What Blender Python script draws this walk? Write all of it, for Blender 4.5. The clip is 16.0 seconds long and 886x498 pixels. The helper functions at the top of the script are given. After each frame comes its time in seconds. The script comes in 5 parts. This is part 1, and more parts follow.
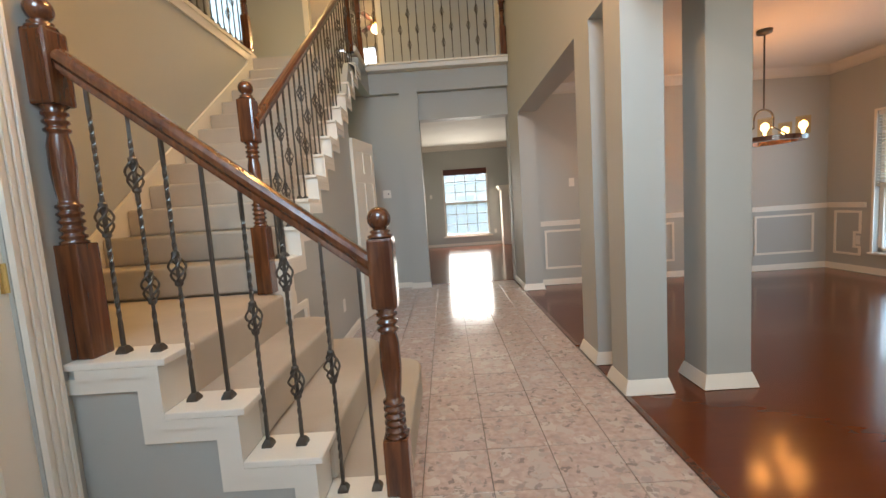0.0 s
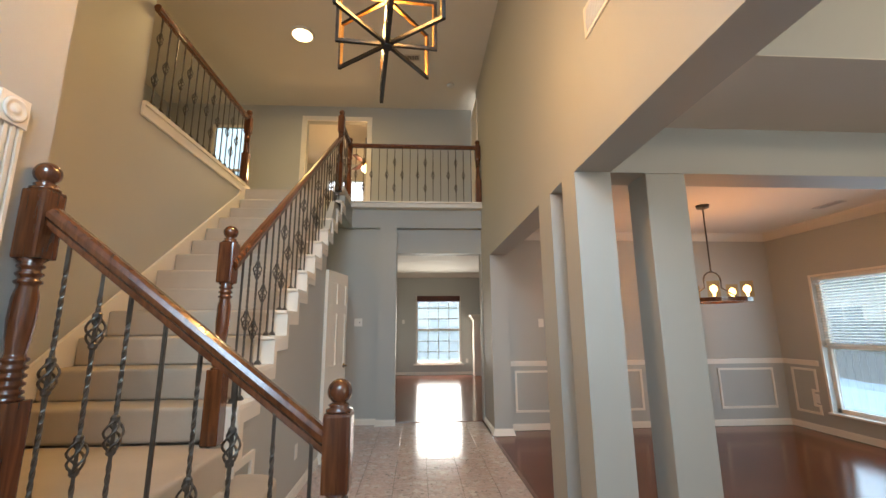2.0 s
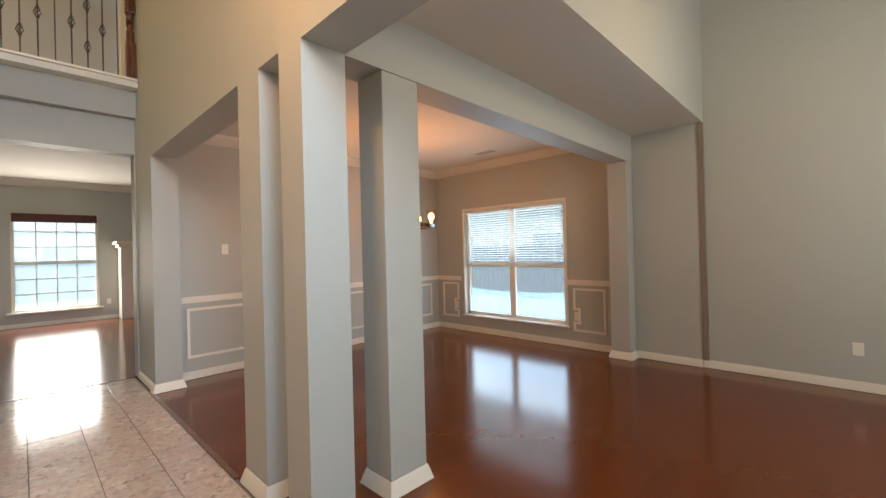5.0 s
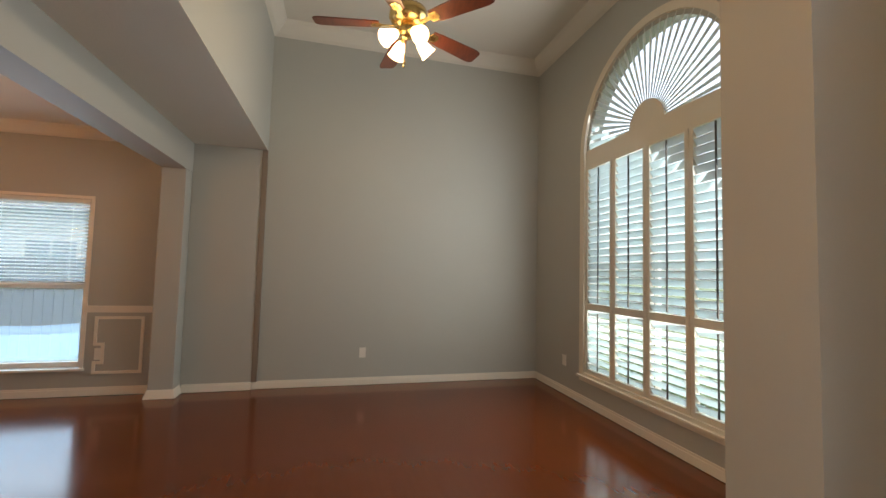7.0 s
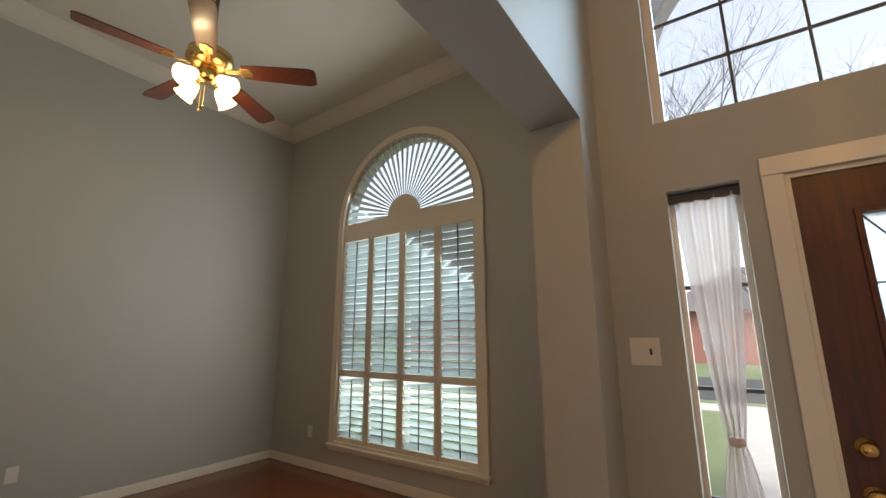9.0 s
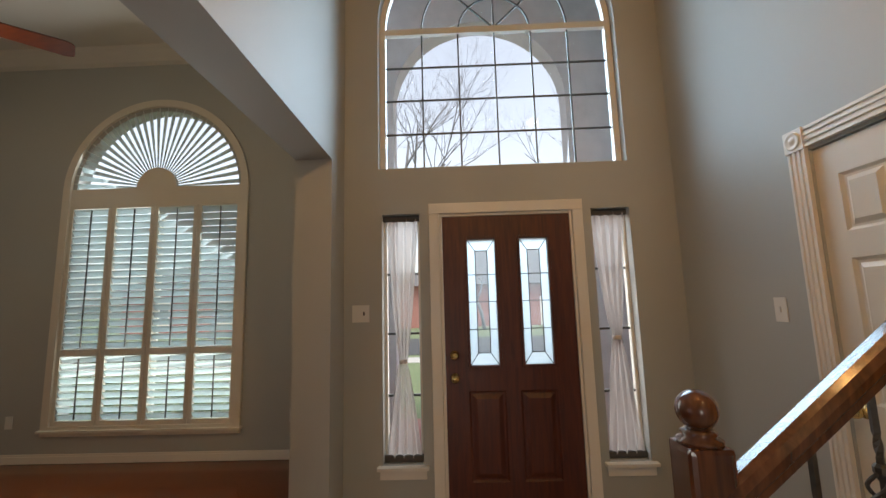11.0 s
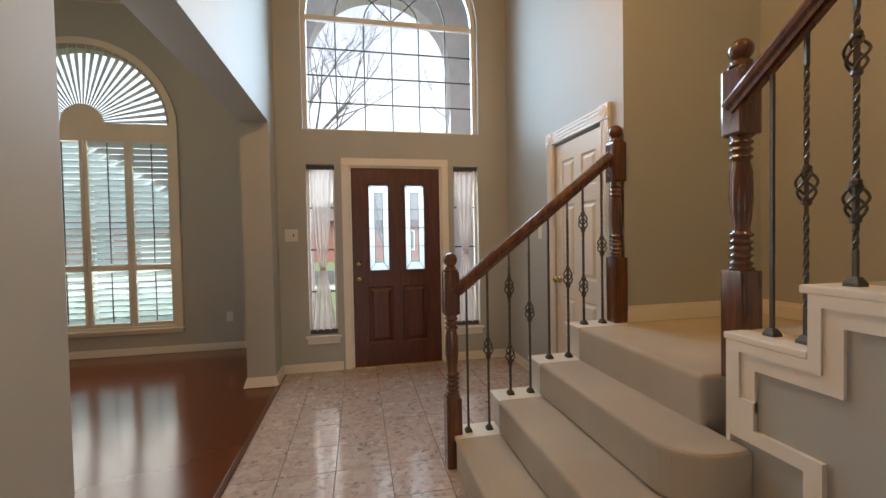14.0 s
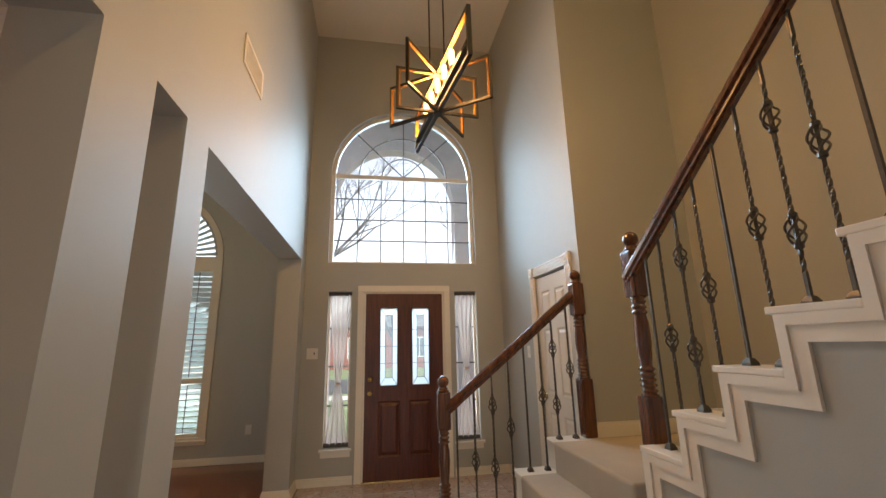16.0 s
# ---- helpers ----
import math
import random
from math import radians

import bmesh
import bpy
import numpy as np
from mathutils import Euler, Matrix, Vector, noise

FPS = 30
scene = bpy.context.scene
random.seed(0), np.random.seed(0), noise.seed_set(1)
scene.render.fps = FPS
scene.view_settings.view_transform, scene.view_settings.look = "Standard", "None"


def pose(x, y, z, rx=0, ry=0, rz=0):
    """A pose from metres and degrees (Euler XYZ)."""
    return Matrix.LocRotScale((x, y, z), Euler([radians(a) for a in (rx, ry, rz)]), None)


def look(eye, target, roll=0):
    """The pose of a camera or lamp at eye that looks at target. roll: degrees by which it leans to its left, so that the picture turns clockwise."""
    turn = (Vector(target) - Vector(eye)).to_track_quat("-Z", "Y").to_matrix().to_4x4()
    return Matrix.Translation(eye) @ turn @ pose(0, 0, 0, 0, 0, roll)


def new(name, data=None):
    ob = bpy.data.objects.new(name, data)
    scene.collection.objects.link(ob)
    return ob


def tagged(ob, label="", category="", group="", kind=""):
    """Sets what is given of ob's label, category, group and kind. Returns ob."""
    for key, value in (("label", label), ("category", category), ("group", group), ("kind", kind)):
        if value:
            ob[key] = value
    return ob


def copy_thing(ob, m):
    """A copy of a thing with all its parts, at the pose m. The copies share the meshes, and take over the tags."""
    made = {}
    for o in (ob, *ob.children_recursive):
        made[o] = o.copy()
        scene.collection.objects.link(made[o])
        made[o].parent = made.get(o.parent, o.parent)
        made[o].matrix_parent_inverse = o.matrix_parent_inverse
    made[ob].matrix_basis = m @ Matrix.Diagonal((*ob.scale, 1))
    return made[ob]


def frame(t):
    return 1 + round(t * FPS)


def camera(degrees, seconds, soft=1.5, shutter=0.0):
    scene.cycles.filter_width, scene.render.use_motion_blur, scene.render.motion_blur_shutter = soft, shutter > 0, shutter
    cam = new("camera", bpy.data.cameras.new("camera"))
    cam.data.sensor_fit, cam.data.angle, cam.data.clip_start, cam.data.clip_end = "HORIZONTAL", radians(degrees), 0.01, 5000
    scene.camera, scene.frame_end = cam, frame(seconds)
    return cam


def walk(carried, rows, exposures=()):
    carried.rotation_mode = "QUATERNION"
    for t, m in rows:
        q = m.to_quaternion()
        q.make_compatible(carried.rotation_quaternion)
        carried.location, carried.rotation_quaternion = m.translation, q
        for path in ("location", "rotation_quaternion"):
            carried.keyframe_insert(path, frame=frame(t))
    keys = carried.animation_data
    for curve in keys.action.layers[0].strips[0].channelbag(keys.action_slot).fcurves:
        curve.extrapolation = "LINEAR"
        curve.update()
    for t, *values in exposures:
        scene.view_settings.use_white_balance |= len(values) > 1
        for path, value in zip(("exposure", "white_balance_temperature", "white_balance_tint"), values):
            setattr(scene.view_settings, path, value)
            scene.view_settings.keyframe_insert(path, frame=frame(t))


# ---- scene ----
cam = camera(94.5, 16.0)
PATH = [
    (0, (0.498, 0.565, 1.2), (0.476, 2.555, 1.002), -3.9),
    (0.5, (0.513, 0.54, 1.274), (0.519, 2.538, 1.191), -3.0),
    (1, (0.525, 0.524, 1.324), (0.542, 2.522, 1.409), -1.9),
    (1.5, (0.523, 0.506, 1.355), (0.55, 2.493, 1.58), -0.1),
    (2, (0.53, 0.506, 1.387), (0.652, 2.466, 1.763), -0.4),
    (2.5, (0.524, 0.558, 1.419), (0.8, 2.46, 1.969), -0.5),
    (3, (0.536, 0.641, 1.437), (0.997, 2.467, 2.111), -0.4),
    (3.2, (0.548, 0.691, 1.442), (1.065, 2.498, 2.126), -0.5),
    (5.3, (0.642, 1.187, 1.35), (2.245, 2.38, 1.27), 0.3),
    (5.5, (0.684, 1.135, 1.347), (2.399, 2.16, 1.268), 1.1),
    (6, (0.707, 1.202, 1.392), (2.646, 1.685, 1.318), 0.7),
    (6.5, (0.729, 1.23, 1.436), (2.729, 1.215, 1.395), 0.9),
    (7, (0.843, 1.368, 1.352), (2.78, 0.882, 1.466), 1.5),
    (7.5, (0.926, 1.524, 1.389), (2.734, 0.7, 1.61), 1.2),
    (8, (0.993, 1.687, 1.406), (2.633, 0.587, 1.723), 0.9),
    (8.5, (1.082, 1.831, 1.426), (2.484, 0.454, 1.797), 0.3),
    (9, (1.099, 2.014, 1.434), (2.212, 0.404, 1.845), -0.2),
    (9.5, (1.022, 2.221, 1.438), (1.71, 0.385, 1.834), -0.3),
    (10, (0.903, 2.446, 1.441), (1.241, 0.51, 1.811), 0.3),
    (10.2, (0.865, 2.531, 1.441), (1.102, 0.581, 1.82), 0.3),
    (12.3, (0.725, 3.43, 1.298), (0.665, 1.431, 1.245), -2.8),
    (12.5, (0.752, 3.514, 1.287), (0.665, 1.518, 1.21), -2.8),
    (13, (0.767, 3.732, 1.289), (0.602, 1.742, 1.179), -2.7),
    (13.5, (0.739, 3.972, 1.303), (0.493, 1.99, 1.203), -2.1),
    (14, (0.774, 4.232, 1.299), (0.372, 2.273, 1.249), -1.1),
    (14.5, (0.777, 4.424, 1.342), (0.348, 2.472, 1.422), -0.5),
    (15, (0.771, 4.59, 1.375), (0.407, 2.638, 1.613), -0.5),
    (15.5, (0.777, 4.739, 1.412), (0.434, 2.801, 1.77), -1.0),
    (16, (0.756, 4.912, 1.436), (0.424, 2.992, 1.887), -1.3),
]
EXPOSURES = [(0.0, 2.0), (3.2, 1.85), (5.5, 2.2), (6.5, 1.95), (7.5, 1.75), (9.0, 1.3), (10.2, 0.95), (12.3, 1.5), (13.5, 1.5), (16.0, 1.45)]
walk(cam, [(t, look(eye, target, roll)) for t, eye, target, roll in PATH], EXPOSURES)

# ---- world, sun, lamps ----
world = bpy.data.worlds.new("world")
scene.world = world
world.use_nodes = True
wn = world.node_tree
sky = wn.nodes.new("ShaderNodeTexSky")
sky.sky_type, sky.sun_disc = "NISHITA", False
sky.sun_elevation, sky.sun_rotation = radians(61), radians(327)
sky.dust_density, sky.air_density = 3.0, 1.2
haze = wn.nodes.new("ShaderNodeHueSaturation")
haze.inputs["Saturation"].default_value = 0.42
wn.links.new(sky.outputs[0], haze.inputs["Color"])
wn.links.new(haze.outputs[0], wn.nodes["Background"].inputs[0])
wn.nodes["Background"].inputs[1].default_value = 0.15
sun_data = bpy.data.lights.new("sun", "SUN")
sun_data.energy, sun_data.angle, sun_data.color = 1.0, radians(12), (1.0, 0.95, 0.88)
sun = new("sun", sun_data)
sun.matrix_world = look((0, 0, 30), (9, -14, 0))


def area_lamp(name, m, sx, sy, power, colour, spread=180):
    d = bpy.data.lights.new(name, "AREA")
    d.shape, d.size, d.size_y, d.energy, d.color = "RECTANGLE", sx, sy, power, colour
    d.spread = radians(spread)
    ob = new(name, d)
    ob.matrix_world = m
    return ob


def bulb_lamp(name, x, y, z, power, colour, radius=0.04):
    d = bpy.data.lights.new(name, "POINT")
    d.energy, d.color, d.shadow_soft_size = power, colour, radius
    ob = new(name, d)
    ob.location = (x, y, z)
    return ob


DAY = (0.56, 0.80, 1.0)
WARM = (1.0, 0.58, 0.24)
# sky light that comes in by the openings
area_lamp("sky_light_entry", look((0.39, -1.30, 3.6), (0.39, 4, 1.0)), 1.9, 2.0, 39, DAY, 130)
for panel in range(4):
    area_lamp("sky_light_living", look((3.15 + 0.45 * panel, -1.125, 1.5), (3.35 + 0.45 * panel, 4, 0.9)), 0.36, 2.1, 2.9, (0.95, 0.93, 0.85))
area_lamp("sky_light_shutters", look((3.82, -1.34, 1.9), (4.7, 4, 0.5)), 1.7, 3.2, 15, (0.88, 0.95, 1.0))
area_lamp("sky_light_dining", look((5.925, 4.82, 1.15), (0, 4.82, 0.9)), 1.7, 1.6, 7.0, DAY)
area_lamp("sky_light_family", look((1.17, 13.205, 1.25), (1.1, 7, 0.9)), 1.25, 1.8, 24, (1.0, 0.93, 0.82))
area_lamp("sky_light_side", look((1.135, -0.2, 1.2), (1.135, 4, 0.9)), 0.26, 1.6, 1.2, (1.0, 0.95, 0.90))
area_lamp("sky_light_side", look((-0.355, -0.2, 1.2), (-0.355, 4, 0.9)), 0.26, 1.6, 1.2, (1.0, 0.95, 0.90))

# ---- materials ----


def material(name, colour, rough=0.6, metal=0.0, scale=8.0, vary=0.08, bump=0.0, bump_scale=200.0, coat=0.0, colour2=None, spec=0.5):
    m = bpy.data.materials.new(name)
    m.use_nodes = True
    t = m.node_tree
    b = t.nodes["Principled BSDF"]
    b.inputs["Roughness"].default_value = rough
    b.inputs["Metallic"].default_value = metal
    b.inputs["Coat Weight"].default_value = coat
    b.inputs["Specular IOR Level"].default_value = spec
    tc = t.nodes.new("ShaderNodeTexCoord")
    n = t.nodes.new("ShaderNodeTexNoise")
    n.inputs["Scale"].default_value, n.inputs["Detail"].default_value = scale, 6
    t.links.new(tc.outputs["Object"], n.inputs["Vector"])
    mix = t.nodes.new("ShaderNodeMix")
    mix.data_type = "RGBA"
    c2 = colour2 or tuple(max(0.0, c * (1 - 2 * vary)) for c in colour)
    mix.inputs["A"].default_value, mix.inputs["B"].default_value = (*colour, 1), (*c2, 1)
    t.links.new(n.outputs["Fac"], mix.inputs["Factor"])
    t.links.new(mix.outputs["Result"], b.inputs["Base Color"])
    if bump:
        n2 = t.nodes.new("ShaderNodeTexNoise")
        n2.inputs["Scale"].default_value, n2.inputs["Detail"].default_value = bump_scale, 4
        t.links.new(tc.outputs["Object"], n2.inputs["Vector"])
        bp = t.nodes.new("ShaderNodeBump")
        bp.inputs["Strength"].default_value, bp.inputs["Distance"].default_value = bump, 0.004
        t.links.new(n2.outputs["Fac"], bp.inputs["Height"])
        t.links.new(bp.outputs["Normal"], b.inputs["Normal"])
    return m


def glow(name, colour, strength):
    m = bpy.data.materials.new(name)
    m.use_nodes = True
    t = m.node_tree
    e = t.nodes.new("ShaderNodeEmission")
    e.inputs[0].default_value, e.inputs[1].default_value = (*colour, 1), strength
    t.links.new(e.outputs[0], t.nodes["Material Output"].inputs[0])
    return m


def glass(name, colour=(1, 1, 1), rough=0.0, alpha_like=0.9):
    m = bpy.data.materials.new(name)
    m.use_nodes = True
    t = m.node_tree
    tr = t.nodes.new("ShaderNodeBsdfTransparent")
    tr.inputs[0].default_value = (*colour, 1)
    gl = t.nodes.new("ShaderNodeBsdfGlossy")
    gl.inputs["Roughness"].default_value = rough
    mx = t.nodes.new("ShaderNodeMixShader")
    mx.inputs[0].default_value = 0.012
    t.links.new(tr.outputs[0], mx.inputs[1])
    t.links.new(gl.outputs[0], mx.inputs[2])
    t.links.new(mx.outputs[0], t.nodes["Material Output"].inputs[0])
    return m


def hazed(name, tint, amount, colour=(1, 1, 1)):
    """Glass that scatters part of the daylight: a bevelled pane, and window glare put in as haze."""
    m = glass(name, colour, 0.08)
    t = m.node_tree
    mx = t.nodes["Mix Shader"]
    tl = t.nodes.new("ShaderNodeBsdfTranslucent")
    tl.inputs[0].default_value = (*tint, 1)
    m2 = t.nodes.new("ShaderNodeMixShader")
    m2.inputs[0].default_value = amount
    t.links.new(mx.outputs[0], m2.inputs[1])
    t.links.new(tl.outputs[0], m2.inputs[2])
    t.links.new(m2.outputs[0], t.nodes["Material Output"].inputs[0])
    return m


PAINT = material("wall_paint_greige", (0.432, 0.434, 0.404), 0.55, vary=0.03, scale=1.3, bump=0.10, bump_scale=150)
CEIL = material("ceiling_paint", (0.68, 0.645, 0.58), 0.8, vary=0.03, scale=2, bump=0.35, bump_scale=70)
WHITE = material("white_trim_paint", (0.80, 0.745, 0.655), 0.35, vary=0.03, scale=6)
CREAM = material("cream_shutter_paint", (0.72, 0.66, 0.55), 0.4, vary=0.03, scale=6)
DOORWHITE = material("cream_door_paint", (0.74, 0.68, 0.58), 0.4, vary=0.03, scale=4)
CARPET = material("beige_carpet", (0.62, 0.55, 0.46), 0.95, scale=2.2, colour2=(0.40, 0.35, 0.285), bump=1.0, bump_scale=260, spec=0.1)
IRON = material("dark_iron", (0.13, 0.115, 0.10), 0.42, 0.7, scale=60, vary=0.25)
BRASS = material("aged_brass", (0.80, 0.56, 0.22), 0.25, 1.0, scale=20, vary=0.1)
BLACKM = material("black_metal", (0.02, 0.018, 0.016), 0.4, 0.5, scale=40)
GOLDM = material("gold_metal", (0.48, 0.22, 0.05), 0.45, 1.0, scale=40)
PLASTIC = material("white_plastic", (0.75, 0.72, 0.66), 0.35, vary=0.02)
DARKSLOT = material("dark_slot", (0.03, 0.03, 0.03), 0.6)
FABRIC = material("sheer_curtain_fabric", (0.80, 0.68, 0.61), 0.9, scale=30, vary=0.08)
GLASS = glass("clear_glass")
# Bluish scatter in the pane imitates the glare of a bright window.
HAZED = hazed("glare_haze_glass", (0.60, 0.76, 0.92), 0.24)
CLEARLEAD = hazed("leaded_clear_glass", (0.92, 0.95, 0.94), 0.12)
BEVELGLASS = hazed("bevelled_glass", (0.95, 0.97, 0.96), 0.6)
LEAD = material("lead_came", (0.12, 0.12, 0.12), 0.5, 0.7)
STONEP = material("porch_stucco", (0.80, 0.72, 0.73), 0.9, scale=6, vary=0.15, bump=0.5, bump_scale=60)
BULB = glow("warm_bulb", (1.0, 0.56, 0.20), 4)
LAMPGLASS = glow("lit_frosted_glass", (1.0, 0.66, 0.32), 2.6)
GRASS = material("lawn", (0.10, 0.15, 0.06), 0.9, scale=2, colour2=(0.17, 0.19, 0.10))
CONCRETE = material("concrete", (0.45, 0.43, 0.40), 0.9, scale=4, vary=0.12)
ASPHALT = material("asphalt", (0.07, 0.07, 0.07), 0.9, scale=20, vary=0.2)
BRICKM = material("red_brick", (0.35, 0.16, 0.13), 0.9, scale=8, colour2=(0.27, 0.13, 0.11), bump=0.6, bump_scale=50)
ROOFM = material("grey_shingle", (0.16, 0.15, 0.15), 0.9, scale=12, vary=0.25)
BARK = material("tree_bark", (0.25, 0.245, 0.25), 0.95, scale=9, vary=0.3, bump=0.8, bump_scale=40)
FENCEM = material("fence_wood", (0.16, 0.155, 0.145), 0.9, scale=5, vary=0.2)
HOUSEPANE = material("house_window_glass", (0.22, 0.25, 0.28), 0.15, vary=0.1, scale=3)
SIDING = material("pale_siding", (0.62, 0.62, 0.60), 0.8, scale=3, vary=0.06)


def wood(name, dark, light, rough, coat=0.3, stretch=(14, 14, 1.2)):
    m = bpy.data.materials.new(name)
    m.use_nodes = True
    t = m.node_tree
    b = t.nodes["Principled BSDF"]
    tc = t.nodes.new("ShaderNodeTexCoord")
    mp = t.nodes.new("ShaderNodeMapping")
    mp.inputs["Scale"].default_value = stretch
    n = t.nodes.new("ShaderNodeTexNoise")
    n.inputs["Scale"].default_value, n.inputs["Detail"].default_value, n.inputs["Distortion"].default_value = 3.0, 7, 0.6
    t.links.new(tc.outputs["Object"], mp.inputs[0])
    t.links.new(mp.outputs[0], n.inputs["Vector"])
    r = t.nodes.new("ShaderNodeValToRGB")
    r.color_ramp.elements[0].position, r.color_ramp.elements[1].position = 0.3, 0.72
    r.color_ramp.elements[0].color, r.color_ramp.elements[1].color = (*dark, 1), (*light, 1)
    t.links.new(n.outputs["Fac"], r.inputs[0])
    t.links.new(r.outputs[0], b.inputs["Base Color"])
    b.inputs["Roughness"].default_value = rough
    b.inputs["Coat Weight"].default_value, b.inputs["Coat Roughness"].default_value = coat, 0.12
    bp = t.nodes.new("ShaderNodeBump")
    bp.inputs["Strength"].default_value, bp.inputs["Distance"].default_value = 0.12, 0.002
    t.links.new(n.outputs["Fac"], bp.inputs["Height"])
    t.links.new(bp.outputs[0], b.inputs["Normal"])
    return m


CHERRY = wood("cherry_stained_wood", (0.055, 0.014, 0.0065), (0.165, 0.055, 0.019), 0.25, 0.8)
DOORWOOD = wood("mahogany_door_wood", (0.055, 0.010, 0.0045), (0.115, 0.024, 0.007), 0.42, 0.0)
BLADEWOOD = wood("fan_blade_wood", (0.06, 0.013, 0.006), (0.12, 0.03, 0.012), 0.35, 0.3, (3, 14, 14))


def plank_floor():
    m = bpy.data.materials.new("red_brown_laminate")
    m.use_nodes = True
    t = m.node_tree
    b = t.nodes["Principled BSDF"]
    tc = t.nodes.new("ShaderNodeTexCoord")
    br = t.nodes.new("ShaderNodeTexBrick")
    br.inputs["Scale"].default_value = 1.0
    br.inputs["Brick Width"].default_value, br.inputs["Row Height"].default_value = 1.2, 0.125
    br.inputs["Mortar Size"].default_value, br.inputs["Bias"].default_value = 0.0, 0.0
    br.inputs["Mortar Smooth"].default_value = 1.0
    br.inputs["Color1"].default_value, br.inputs["Color2"].default_value = (0.118, 0.025, 0.0037, 1), (0.126, 0.027, 0.0041, 1)
    br.inputs["Mortar"].default_value = (0.112, 0.030, 0.0075, 1)
    t.links.new(tc.outputs["Object"], br.inputs["Vector"])
    mp = t.nodes.new("ShaderNodeMapping")
    mp.inputs["Scale"].default_value = (0.8, 8, 1)
    n = t.nodes.new("ShaderNodeTexNoise")
    n.inputs["Scale"].default_value, n.inputs["Detail"].default_value = 3, 3
    t.links.new(tc.outputs["Object"], mp.inputs[0])
    t.links.new(mp.outputs[0], n.inputs["Vector"])
    mx = t.nodes.new("ShaderNodeMix")
    mx.data_type, mx.blend_type = "RGBA", "MULTIPLY"
    mx.inputs["Factor"].default_value = 0.35
    r = t.nodes.new("ShaderNodeValToRGB")
    r.color_ramp.elements[0].color, r.color_ramp.elements[1].color = (0.75, 0.72, 0.7, 1), (1.15, 1.12, 1.1, 1)
    t.links.new(n.outputs["Fac"], r.inputs[0])
    t.links.new(br.outputs["Color"], mx.inputs["A"])
    t.links.new(r.outputs[0], mx.inputs["B"])
    t.links.new(mx.outputs["Result"], b.inputs["Base Color"])
    n2 = t.nodes.new("ShaderNodeTexNoise")
    n2.inputs["Scale"].default_value = 5
    t.links.new(tc.outputs["Object"], n2.inputs["Vector"])
    rr = t.nodes.new("ShaderNodeMapRange")
    rr.inputs["To Min"].default_value, rr.inputs["To Max"].default_value = 0.14, 0.18
    t.links.new(n2.outputs["Fac"], rr.inputs["Value"])
    t.links.new(rr.outputs[0], b.inputs["Roughness"])
    b.inputs["Coat Weight"].default_value, b.inputs["Coat Roughness"].default_value = 0.12, 0.12
    b.inputs["Specular IOR Level"].default_value = 0.42
    return m


